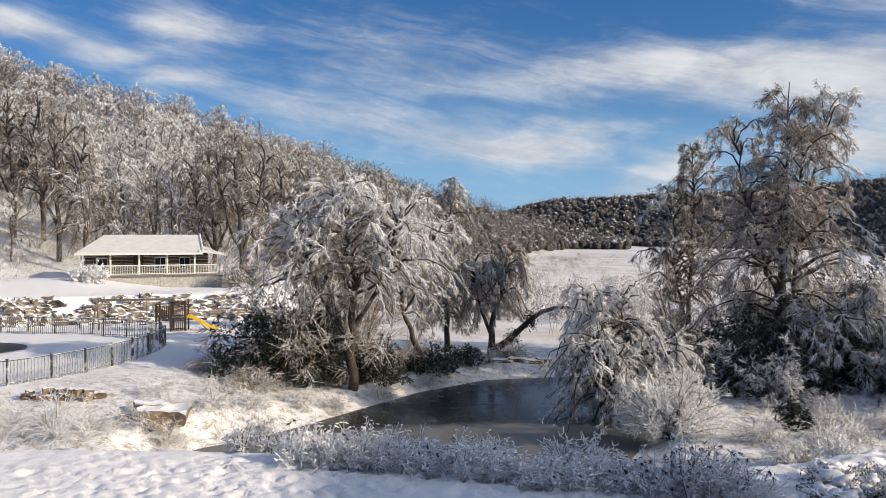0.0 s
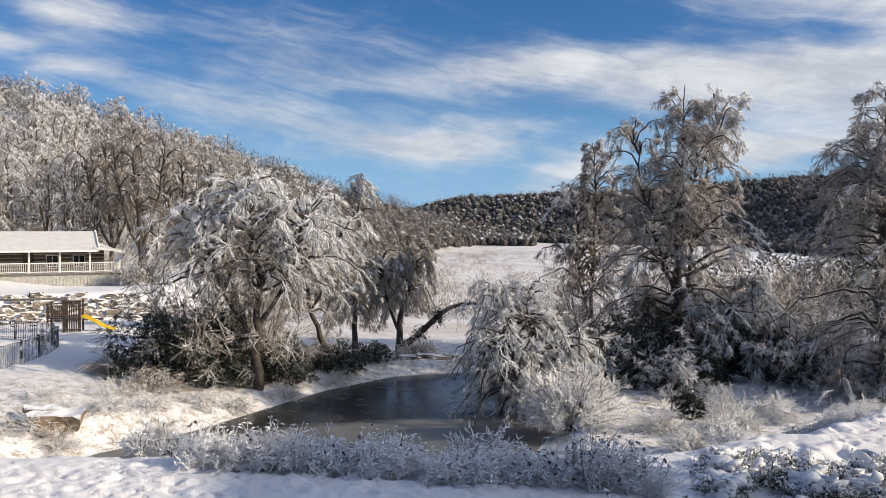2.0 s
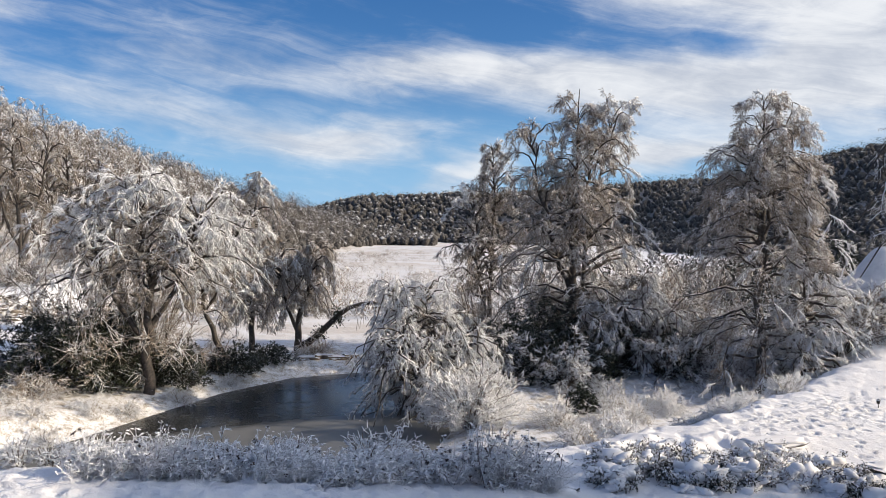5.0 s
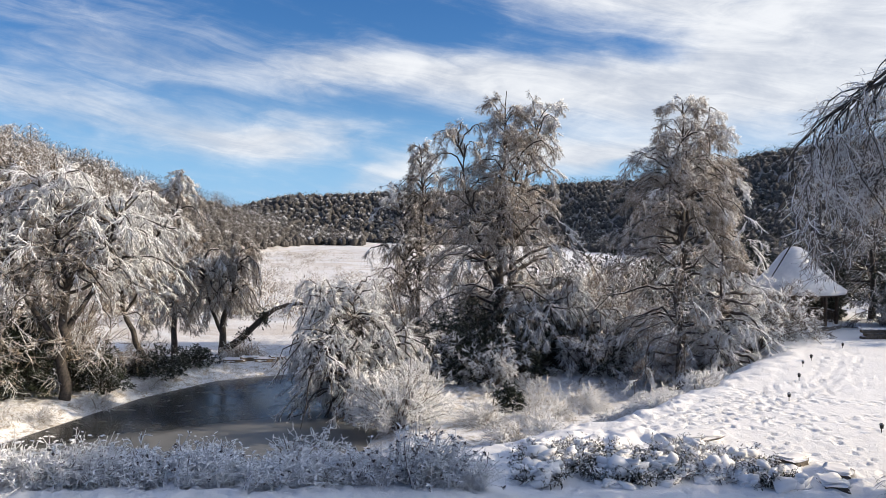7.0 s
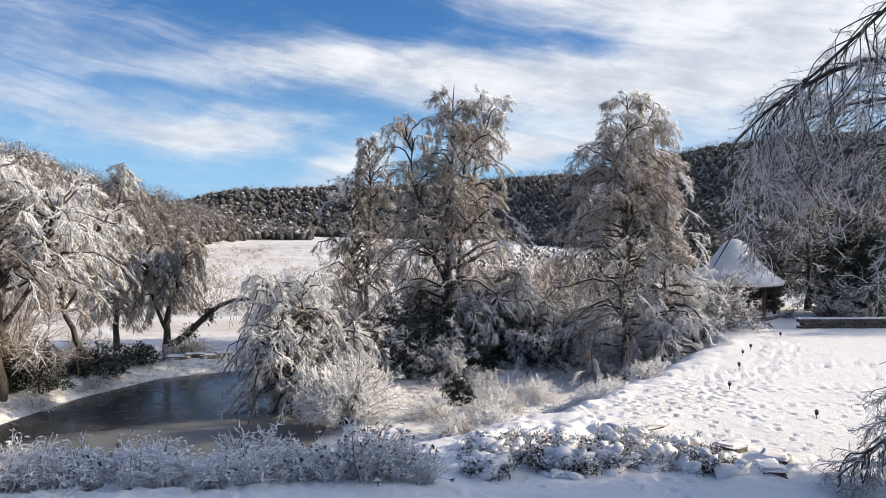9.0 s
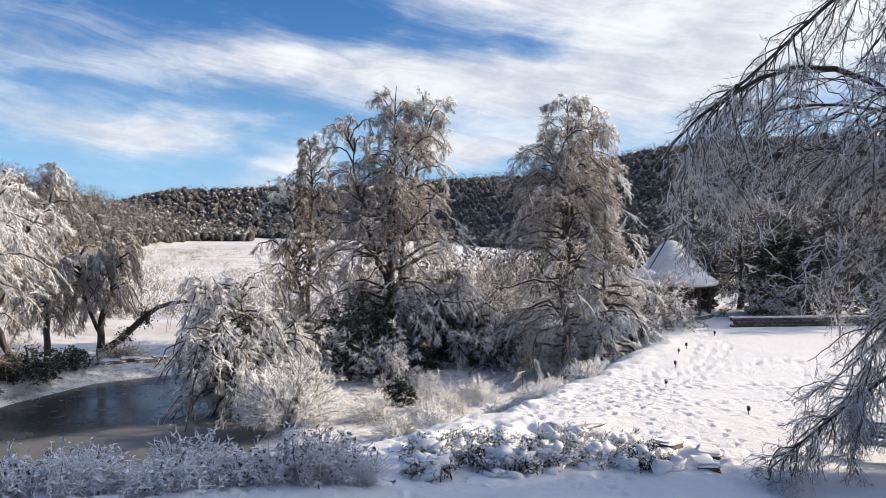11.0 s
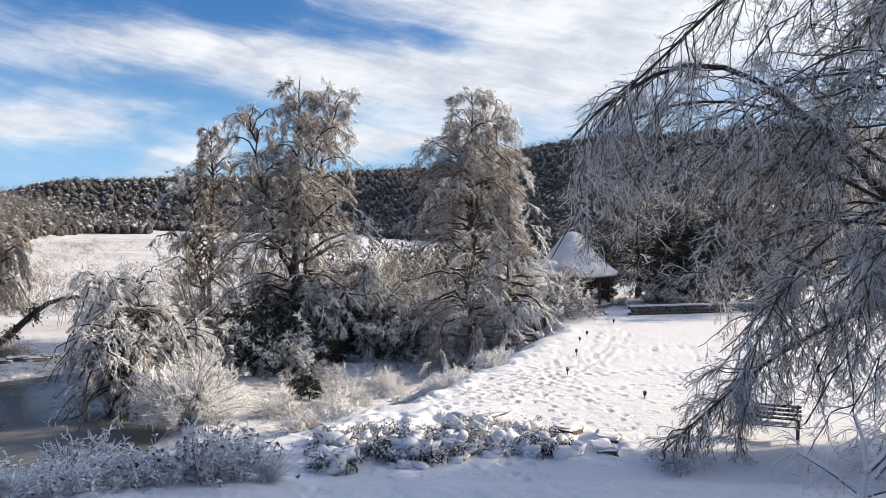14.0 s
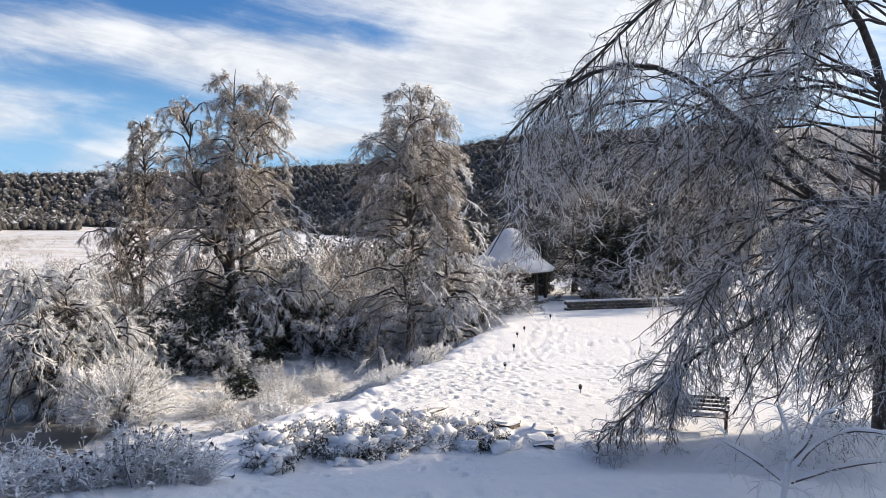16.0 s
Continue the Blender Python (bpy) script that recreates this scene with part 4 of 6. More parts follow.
crown_tree("tree", "very tall broad tree with ice-glazed branches above the hollow", 19.6, 46.2,
           [([(0, 0, 0), (0.0, 0, 5.0), (-0.1, 0, 9.0), (0.1, 0, 13.0), (0.3, 0, 17.2)], 0.34), ([(0, 0, 4.2), (-1.2, 0.3, 7.6), (-2.2, 0.4, 11.0), (-2.7, 0.4, 14.4)], 0.15), ([(0, 0, 7.0), (1.2, 0, 10.2), (2.2, 0.2, 13.0), (2.7, 0.2, 15.6)], 0.15), ([(0.2, -0.1, 1.2), (0.6, -0.2, 5.0), (0.7, -0.2, 10.0), (0.9, -0.2, 14.2)], 0.2)],
           radius((1.0, 3.4, 5.4), (4.0, 4.2, 5.6), (8.0, 3.4, 4.2), (12.0, 2.4, 2.6), (15.0, 1.7, 1.6), (17.0, 0.6, 0.6)), 93, limbs=(64, 30, 28, 30), lo=0.1, rise=lambda u: 26 + 34 * u, drop=0.55, subs=9, fine=11, tips=6, droop=0.16, hang=0.24, sizes=(0.017, 0.011, 0.0095),
           laden=lambda p, o: 0.1 * p[:, 0] + (0.36 - p[:, 2]) * 1.5 - 0.1 + (o - 0.75) * 0.5)
crown_tree("tree", "tall airy tree with drooping iced branches beside the lawn", 27.1, 38.1,
           [([(0, 0, 0), (0.0, 0, 5.4), (0.1, 0, 9.2), (0.1, 0, 12.9), (-0.1, 0, 16.2)], 0.28), ([(0.1, 0, 8.6), (0.6, 0, 10.7), (1.1, 0, 13.5), (1.3, 0, 14.6)], 0.11), ([(0, 0, 8.1), (-0.5, 0, 10.5), (-1.0, 0, 13.2)], 0.1)],
           radius((1.6, 5.1, 5.0), (4.7, 5.3, 4.8), (7.9, 5.2, 4.4), (9.4, 3.8, 4.1), (12.5, 2.6, 2.9), (14.8, 1.6, 1.9), (16.0, 0.9, 0.9)), 95, limbs=(82, 24, 22), lo=0.12, rise=lambda u: 12 + 44 * u, drop=0.5, subs=9, fine=11, tips=6, sizes=(0.016, 0.0105, 0.009), snow_sizes=(0.03, 0.02, 0.0135),
           mats=(DARKBARK, BOUGH, TWIG, TWIG), limb_r=(0.06, 0.013), laden=lambda p, o: 0.07 * p[:, 0] + (0.38 - p[:, 2]) * 0.9 - 0.05 + (o - 0.75) * 0.6)
crown_tree("tree", "thin young tree in front of a taller one", 28.5, 36.5, [([(0, 0, 0), (0.1, 0, 4.2), (0.0, 0, 7.6), (0.1, 0, 10.6)], 0.11)], radius((0.8, 2.3, 3.8), (3.2, 2.1, 3.2), (6.4, 1.4, 1.7), (10.6, 0.4, 0.4)), 97, limbs=(60,), lo=0.08, rise=lambda u: 5 + 30 * u, drop=0.42, subs=7, fine=9,
           mats=(DARKBARK, BOUGH, TWIG, TWIG), laden=lambda p, o: (0.45 - p[:, 2]) * 1.4 + 0.05 * p[:, 0])
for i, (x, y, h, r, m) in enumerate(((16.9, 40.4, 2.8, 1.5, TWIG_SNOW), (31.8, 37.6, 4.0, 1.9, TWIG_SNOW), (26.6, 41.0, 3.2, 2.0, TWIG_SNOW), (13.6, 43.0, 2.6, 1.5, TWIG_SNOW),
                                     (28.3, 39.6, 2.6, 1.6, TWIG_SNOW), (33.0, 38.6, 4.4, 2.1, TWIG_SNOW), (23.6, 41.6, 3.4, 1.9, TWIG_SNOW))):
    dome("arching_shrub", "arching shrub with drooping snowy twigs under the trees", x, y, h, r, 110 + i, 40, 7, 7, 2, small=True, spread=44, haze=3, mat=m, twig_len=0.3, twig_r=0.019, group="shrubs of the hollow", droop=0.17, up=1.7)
for i, (x, y, h, r, n) in enumerate(((17.0, 44.6, 4.2, 2.6, 3400), (21.2, 44.0, 3.6, 2.2, 3000), (23.4, 43.6, 2.8, 1.8, 2200), (14.8, 43.8, 3.0, 2.0, 2200), (15.9, 36.2, 1.2, 0.8, 900), (19.4, 45.0, 3.6, 2.2, 2000), (26.0, 44.5, 3.0, 2.0, 1600),
                                     (32.5, 42.6, 3.0, 2.2, 1800), (15.6, 42.2, 2.6, 1.8, 2400), (24.2, 42.0, 2.4, 1.7, 2200), (19.0, 42.0, 2.2, 1.5, 1800), (18.6, 48.2, 4.4, 2.4, 2400), (23.0, 47.0, 4.2, 2.4, 2400))):
    evergreen("evergreen_shrub", "dark broad-leaved evergreen shrub dusted with snow", x, y, h, r, 130 + i, n)
for i, (x, y, h, r) in enumerate(((17.6, 36.3, 1.2, 1.1), (12.9, 32.0, 0.8, 1.0), (14.6, 30.6, 0.7, 1.0), (16.4, 32.4, 0.8, 1.0), (19.5, 35.0, 0.7, 0.9), (12.6, 28.4, 0.6, 0.9), (18.8, 33.0, 0.7, 0.9))):
    dome("straw_tuft", "tan frosted weeds at the edge of the hollow", x, y, 0.65 * h, r, 150 + i, 60, 5, 3, 0, small=True, mat=STRAW, bark=STRAW, twig_len=0.3, twig_r=0.01, droop=0.08, group="weeds")
# frosted weeds along the brow of the lawn
rng = random.Random(77)
for i in range(24):
    x = (16.0 if i < 17 else 11.0) + (9.0 if i < 17 else 20.0) * rng.random()
    y = float(np.interp(x, LAWN_X, LAWN_Y)) + rng.uniform(0.2, 3.0)
    dome("frosted_weed", "leaning clump of frosted weeds on the brow of the lawn", x, y, rng.uniform(0.3, 0.6), rng.uniform(0.35, 0.6), 500 + i, 26, 5, 3, 0, small=True, mat=TWIG_SNOW, bark=STRAW, twig_len=0.2, twig_r=0.011, droop=0.07, group="weeds of the brow")
# tufts on the left bank
for i, (x, y, h, r) in enumerate(((-15.8, 32.6, 1.0, 1.2), (-17.6, 32.4, 0.9, 1.0), (-14.3, 32.0, 0.9, 1.0), (-19.0, 33.2, 0.8, 0.9), (-12.6, 33.2, 0.5, 0.8), (-10.6, 36.4, 0.6, 0.9), (-9.0, 37.6, 0.6, 0.8), (-13.4, 36.8, 0.5, 0.8), (-7.0, 39.6, 0.7, 0.8),
                                  (-10.8, 39.0, 0.8, 1.0), (-12.0, 35.2, 0.5, 0.7), (-8.2, 36.0, 0.5, 0.6), (-5.6, 40.4, 0.6, 0.7), (-3.4, 43.0, 0.6, 0.8), (-1.0, 46.6, 0.6, 0.7), (-20.4, 33.6, 0.9, 1.0), (-15.2, 31.4, 1.3, 1.4), (-18.2, 31.8, 1.0, 1.2), (-11.4, 33.0, 0.7, 0.8))):
    dome("grass_tuft", "arching tuft of frosted dry grass on the bank", x, y, h, r, 560 + i, 46, 4, 3, 0, small=True, mat=STRAW, bark=STRAW, twig_len=0.28, twig_r=0.009, droop=0.16, group="grass tufts")

# -- the weeping birch --
def birch_tree():
    """A weeping birch: a few great arching limbs, long branches that hang from them, and iced twigs along these."""
    g = np.random.default_rng(171)
    ob = thing("weeping_birch", "large weeping birch trailing ice-coated branches to the lawn", "tree", pose(23.7, 10.1, 0.9))
    low = -0.75
    trunk = resample([(0, 0, -1.2), (0.05, 0, 3.0), (-0.1, 0.1, 7.0), (0.2, 0, 11.0), (0.3, 0.1, 14.0)], 16)
    pile("trunk", [tubes(trunk[None], np.array([0.32]), np.array([0.05]), 10)], DARKBARK, ob)
    great = [[(0, 0, 3.6), (-0.6, 0.5, 4.7), (-1.3, 1.0, 5.3), (-2.1, 1.6, 6.1), (-2.9, 2.3, 7.3), (-3.8, 3.0, 8.3), (-5.0, 3.7, 9.2), (-6.4, 4.5, 9.3), (-7.8, 5.1, 8.5), (-9.0, 5.6, 7.5), (-9.7, 5.7, 6.4)],
             [(0, 0, 7.6), (-0.6, 0.4, 10.2), (-1.6, 1.1, 11.8), (-3.2, 2.3, 12.2), (-4.6, 3.4, 11.7), (-5.6, 4.0, 10.8), (-6.5, 4.6, 9.7), (-7.8, 5.1, 8.5), (-8.7, 5.4, 7.3)],
             [(0, 0, 3.0), (-1.3, 0.8, 3.1), (-2.6, 1.6, 2.7), (-3.9, 2.1, 2.1), (-5.1, 2.5, 1.5), (-6.6, 2.7, 0.7), (-7.9, 2.8, 0.0), (-8.7, 2.9, -0.5)],
             [(0, 0, 5.4), (-1.9, 1.0, 5.6), (-3.4, 1.7, 5.0), (-4.6, 2.2, 3.8), (-5.6, 2.4, 2.4), (-6.3, 2.5, 0.9)],
             [(0, 0, 4.2), (-1.9, 1.6, 5.8), (-3.8, 3.2, 7.0), (-5.6, 4.5, 7.3), (-7.2, 5.6, 6.6), (-8.4, 6.3, 5.2), (-9.0, 6.6, 4.0)],
             [(0, 0, 5.0), (-2.2, 2.4, 7.6), (-4.4, 4.6, 8.6), (-6.2, 6.0, 8.2), (-7.6, 7.0, 6.8), (-8.4, 7.4, 5.4)]]
    arms = [resample(a, 16) for a in great]
    rad = [0.17, 0.13, 0.12, 0.09, 0.08, 0.08]
    # lesser limbs fan out over the side that hangs towards the terrace and the lawn
    for i in range(58):
        front = i % 6 if i < 48 else 5
        a = radians(g.uniform(112, 160) if front < 3 else g.uniform(160, 225))
        r0, z0 = (g.uniform(3.0, 9.2), g.uniform(5.0, 12.0)) if front < 3 else (g.uniform(2.5, 6.0), g.uniform(1.6, 5.0))
        if i >= 48:
            a, r0, z0 = radians(g.uniform(145, 190)), g.uniform(4.0, 7.0), g.uniform(2.6, 4.6)
        up, end = g.uniform(0.6, 2.0), g.uniform(2.5, 7.0)
        u = np.linspace(0, 1, 16)
        side = g.normal(0, 0.6) * np.sin(u * 2.6)
        z = z0 + up * np.sin(u * 2.2) - end * np.clip(u - 0.3, 0, 1) ** 1.6
        p = np.stack([r0 * u * math.cos(a) - side * math.sin(a), r0 * u * math.sin(a) + side * math.cos(a), np.maximum(z, low + 0.4)], -1)
        p[1:] += np.cumsum(g.normal(0, 0.07, (15, 3)), 0)
        arms.append(p)
        rad.append(g.uniform(0.03, 0.065))
    arms, rad = np.array(arms), np.array(rad)
    limb_parts(arms, rad, np.full(len(arms), 0.014), DARKBARK, ob, 7)
    out = np.array([-0.15, 0.08, -0.2])
    main, _ = shoots(arms[:6], 56, 0.25, 1.0, 50, np.array([5.0, 4.6, 2.2, 2.6, 3.8, 4.2]), 10, 0.2, 0.22, g, lean=out)
    less, _ = shoots(arms[6:], 11, 0.2, 1.0, 50, np.full(len(arms) - 6, 2.5), 10, 0.19, 0.24, g, lean=out)
    l2 = np.concatenate([main, less])
    l2[:, :, 2] = np.maximum(l2[:, :, 2], low + 0.1)

    def within(p, slack):
        # how far the crown trails out at each height
        most = np.interp(p[:, :, 2], (-0.7, -0.1, 1.0, 2.3, 3.6, 4.8, 5.6, 6.8, 8.5, 9.3, 10.9, 12.1), (9.6, 8.8, 7.8, 8.8, 10.0, 10.8, 11.3, 11.2, 9.8, 8.7, 7.5, 6.0))
        return p[(np.hypot(p[:, :, 0], p[:, :, 1]) < most + slack).all(1)]

    l2 = within(l2, 0.1)
    l3, _ = shoots(l2, 7, 0.1, 1.0, 46, np.full(len(l2), 0.85), 5, 0.17, 0.3, g)
    l3[:, :, 2] = np.maximum(l3[:, :, 2], low)
    l3 = within(l3, 0.35)
    l4, _ = shoots(l3, 6, 0.1, 1.0, 48, np.full(len(l3), 0.3), 2, 0.15, 0.35, g)
    l5, _ = shoots(l4, 2, 0.2, 1.0, 50, np.full(len(l4), 0.16), 2, 0.15, 0.4, g)
    iced = g.random(len(l3)) < 0.3
    tagged(pile("hanging_branchwork", [tubes(l2, np.full(len(l2), 0.02), np.full(len(l2), 0.008), 4)], DARKBARK, ob), kind="stuff")
    tagged(pile("twig_mass", [tubes(l3[~iced], np.full((~iced).sum(), 0.011), np.full((~iced).sum(), 0.006), 3)], TWIG, ob), kind="stuff")
    tagged(pile("iced_twig_mass", [tubes(l3[iced], np.full(iced.sum(), 0.015), np.full(iced.sum(), 0.008), 3)], TWIG_SNOW, ob, "twigs sheathed in white ice"), kind="stuff")
    tagged(pile("trailing_growth", [hairs(l4, 0.009)], TWIG_BIRCH, ob), kind="stuff")
    tagged(pile("fine_growth", [hairs(l5, 0.0065)], TWIG_BIRCH, ob), kind="stuff")
    return ob


birch_tree()

# -- the bowed sapling on the near crest --
sap = thing("bowed_sapling", "small tree bowed flat under thick snow", "sapling", pose(13.7, 7.45, 1.0))
for line in ([(0, 0, -0.2), (0.06, -0.11, 0.71), (0.03, -0.06, 1.26), (-0.05, 0.08, 1.65)], [(0.1, -0.2, 0.62), (0.23, -0.43, 1.04), (0.46, -0.9, 1.36), (0.7, -1.43, 1.38), (0.87, -1.83, 1.26)],
             [(-0.01, 0.0, 0.34), (-0.27, 0.45, 0.69), (-0.53, 0.87, 0.92)], [(0.06, -0.12, 0.31), (0.39, -0.75, 0.66), (0.71, -1.44, 0.91), (0.93, -1.98, 1.0)], [(0.06, -0.11, 0.71), (0.19, -0.35, 1.05), (0.26, -0.5, 1.57), (0.38, -0.74, 1.65)]):
    p = resample(line, 8)[None]
    pile("limb", [tubes(p, np.array([0.062]), np.array([0.03]), 8)], plain("snowy_bark", (0.06, 0.05, 0.045), (0.14, 0.12, 0.1), 9.0, 0.7, snow=1.0, level=-0.4), sap)
    gs = np.random.default_rng(int(abs(line[-1][0]) * 100))
    l2, r2 = sprout(p, np.array([0.03]), 24, 0.15, 1.0, 55, 0.6, 5, 0.3, 0.14, gs)
    l3, r3 = sprout(l2, r2, 6, 0.1, 1.0, 50, 0.3, 3, 0.2, 0.14, gs)
    pile("twig_spray", [tubes(l2, np.full(len(l2), 0.013), np.full(len(l2), 0.007), 4), tubes(l3, np.full(len(l3), 0.007), np.full(len(l3), 0.004), 3)], TWIG_SNOW, sap)

# -- the bed of low shrubs under snow --
PAD = plain("snow_pad", (0.82, 0.83, 0.85), (0.88, 0.88, 0.89), 2.0, 0.65, bump=0.3)
rng = random.Random(31)
for i in range(17):
    u, w = (i % 6) / 5, (i // 6) / 2
    x, y = 8.9 + 5.0 * u + 0.6 * w + rng.uniform(-0.3, 0.3), 17.6 - 1.8 * u + 1.7 * w + rng.uniform(-0.25, 0.25)
    g = np.random.default_rng(700 + i)
    shrub = thing("low_shrub", "low spreading dark shrub loaded with lumps of snow", "shrub", pose(x, y, at(x, y) - 0.05), "bed of low shrubs")
    n = 46
    a = g.uniform(0, 6.283, n)
    st = march(np.stack([np.cos(a), np.sin(a), a * 0], -1) * 0.1, np.stack([np.cos(a), np.sin(a), g.uniform(0.3, 1.4, n)], -1), g.uniform(0.4, 0.75, n), 5, 0.12, 0.12, g)
    lv, lr = sprout(st, np.full(n, 0.01), 7, 0.2, 1.0, 50, 0.2, 3, 0.15, 0.15, g)
    pile("twig_mass", [tubes(st, np.full(n, 0.012), np.full(n, 0.006), 4), tubes(lv, np.full(len(lv), 0.008), np.full(len(lv), 0.004), 3)], DARKBARK, shrub)
    c = st[g.integers(0, n, 900), g.integers(1, 5, 900)] + g.normal(0, 0.06, (900, 3))
    v, f = blades(c, 0.1, 0.016, g.normal(0, 1, (900, 3)) + [0, 0, -0.4], g)
    raw("foliage", v, f, STRAW if i % 6 == 4 else LEAF, shrub)
    c = st[g.integers(0, n, 700), g.integers(2, 5, 700)] + g.normal(0, 0.05, (700, 3)) + [0, 0, 0.03]
    v, f = blades(c, 0.1, 0.022, g.normal(0, 1, (700, 3)) * [1, 1, 0.4] + [0, 0, -0.35], g)
    raw("snowy_foliage", v, f, PAD, shrub, "leaves bowed under snow")
    for j in range(13):
        aa, dd = rng.uniform(0, 6.283), rng.uniform(0.05, 0.75)
        s = rng.uniform(0.1, 0.27)
        bm = bmesh.new()
        base = pose(dd * math.cos(aa), dd * math.sin(aa), 0.4 - 0.5 * dd * dd + rng.uniform(-0.16, 0.1), rng.uniform(-25, 25), rng.uniform(-25, 25), rng.uniform(0, 180))
        for k in range(4):
            q = s * rng.uniform(0.4, 0.8)
            stone(bm, base @ pose(rng.uniform(-1, 1) * s * 0.8, rng.uniform(-1, 1) * s * 0.8, -0.25 * k * s) @ Matrix.Diagonal((q * rng.uniform(0.9, 1.6), q, q * rng.uniform(0.45, 0.8), 1)), 0.9, i * 3.1 + j * 1.7 + k, 1)
        part("snow_lump", bm, PAD, shrub, smooth=True)
for i, (x, y, sx, sy, sz) in enumerate(((14.2, 19.3, 0.9, 0.4, 0.2), (15.4, 16.6, 0.4, 0.3, 0.22), (15.7, 15.4, 0.35, 0.3, 0.2), (14.9, 14.8, 0.4, 0.3, 0.18))):
    ob = thing("garden_rock", "dark low rock under a thick cap of snow", "rock", pose(x, y, at(x, y)))
    bm = bmesh.new()
    stone(bm, pose(0, 0, 0.0, 0, 0, 20 * i) @ Matrix.Diagonal((sx, sy, sz, 1)), 0.5, 40 + i, 3)
    part("stone", bm, STONEWALL, ob)
    bm = bmesh.new()
    stone(bm, pose(0.05, 0.12, sz * 0.75, 0, 0, 20 * i) @ Matrix.Diagonal((sx * 1.02, sy * 0.95, sz * 0.45, 1)), 0.5, 50 + i, 3)
    part("snow_cap", bm, PAD, ob, smooth=True)

# -- log house --
HOUSE = pose(-33.8, 74.7, 0, 0, 0, math.degrees(math.atan2(3.6, 9.55)))
house = thing("log_house", "single-storey log house with a snowy roof and railed porch", "house", HOUSE)
LEN, DECK, EAVE, RIDGE, GROUND = 10.3, 2.1, 4.2, 5.95, 0.3
for i in range(6):
    z = DECK + 0.04 + i * 0.34
    bm = bmesh.new()
    rod(bm, (0.3, 2.36, z + 0.12), (LEN + 1.3, 2.36, z + 0.12), 0.115, sides=10)
    part("log", bm, LOG, house)
part("wall", block(0.3, 2.42, GROUND, LEN + 1.3, 8.6, EAVE + 0.3), CHINK, house, "pale chinked wall")
for x in (1.3, 6.6, 8.9):
    win = part("window", block(x, 2.22, DECK + 0.55, x + 0.95, 2.4, DECK + 1.55), GLASS_DARK, house, "dark window in the log wall")
    for x0, z0, x1, z1 in ((x - 0.06, 0.49, x + 1.01, 0.55), (x - 0.06, 1.55, x + 1.01, 1.62), (x - 0.06, 0.55, x, 1.55), (x + 0.95, 0.55, x + 1.01, 1.55), (x + 0.455, 0.55, x + 0.495, 1.55)):
        part("frame", block(x0, 2.17, DECK + z0, x1, 2.24, DECK + z1, 0.006), WHITE, win)
door = part("door", block(4.6, 2.2, DECK + 0.02, 5.5, 2.4, DECK + 1.9, 0.02), DARKWOOD, house, "dark wooden door")
part("handle", block(5.36, 2.14, DECK + 0.92, 5.42, 2.2, DECK + 1.02, 0.01), BLACK, door)
part("porch_floor", block(-0.2, 0, DECK - 0.18, LEN + 2.6, 2.5, DECK), GREYWOOD, house)
skirt = part("skirt", block(0.0, 0.12, GROUND - 1.2, LEN + 2.4, 0.22, DECK - 0.2), LATTICE, house, "weathered lattice skirt below the porch")
part("side_skirt", block(LEN + 2.4, 0.12, GROUND - 1.2, LEN + 2.5, 8.0, DECK - 0.2), LATTICE, house)
for i in range(44):
    x = 0.1 + i * (LEN + 2.2) / 43
    part("skirt_board", block(x, 0.08, GROUND - 1.2, x + 0.14, 0.12, DECK - 0.22), LATTICE, skirt)
for i in range(6):
    x = 0.05 + i * (LEN + 2.4) / 5
    part("porch_post", block(x - 0.08, 0.05, DECK, x + 0.08, 0.21, EAVE, 0.012), WHITE, house)
for z, d in ((DECK + 0.92, 0.1), (DECK + 0.12, 0.07)):
    front_rail = part("rail", block(0, 0.08, z - d / 2, LEN + 2.5, 0.18, z + d / 2, 0.01), WHITE, house)
    side_rail = part("rail", block(LEN + 2.42, 0.1, z - d / 2, LEN + 2.52, 6.0, z + d / 2, 0.01), WHITE, house)
baluster = part("baluster", block(-0.02, 0.1, DECK + 0.14, 0.02, 0.15, DECK + 0.9), WHITE, front_rail)
for i in range(1, 84):
    o = new("baluster", baluster.data)
    o.parent, o.location = front_rail, (i * 0.151, 0, 0)
for i in range(30):
    o = new("baluster", baluster.data)
    o.parent, o.location = side_rail, (LEN + 2.47, 0.2 + i * 0.19, 0)
bm = bmesh.new()
prism(bm, [(-0.5, -0.5, EAVE), (LEN + 0.6, -0.5, EAVE), (LEN + 0.6, 4.4, RIDGE), (1.9, 4.4, RIDGE)], 0.16)
prism(bm, [(LEN + 0.6, 9.3, EAVE), (-0.5, 9.3, EAVE), (1.9, 4.41, RIDGE), (LEN + 0.6, 4.41, RIDGE)], 0.16)
prism(bm, [(-0.5, -0.5, EAVE), (1.9, 4.4, RIDGE), (-0.5, 9.3, EAVE)], 0.16)
roof = part("roof", bm, FROSTROOF, house, "low-pitched roof under a thin even coat of snow")
bm = bmesh.new()
prism(bm, [(LEN + 0.3, -0.3, EAVE + 0.25), (LEN + 3.0, -0.4, EAVE - 0.15), (LEN + 3.0, 9.0, EAVE - 0.15), (LEN + 0.3, 8.9, EAVE + 0.95)], 0.14)
part("side_roof", bm, FROSTROOF, house, "snowy lean-to roof over the side porch")
bm = bmesh.new()
polyface(bm, [(LEN + 0.5, 0.2, EAVE), (LEN + 0.5, 8.7, EAVE), (LEN + 0.5, 4.4, RIDGE - 0.2)])
bmesh.ops.solidify(bm, geom=bm.faces[:], thickness=0.1)
part("gable", bm, GREEN, house, "green boarded gable")
part("fascia", block(-0.5, -0.56, EAVE - 0.16, LEN + 0.6, -0.5, EAVE + 0.02), WHITE, house)
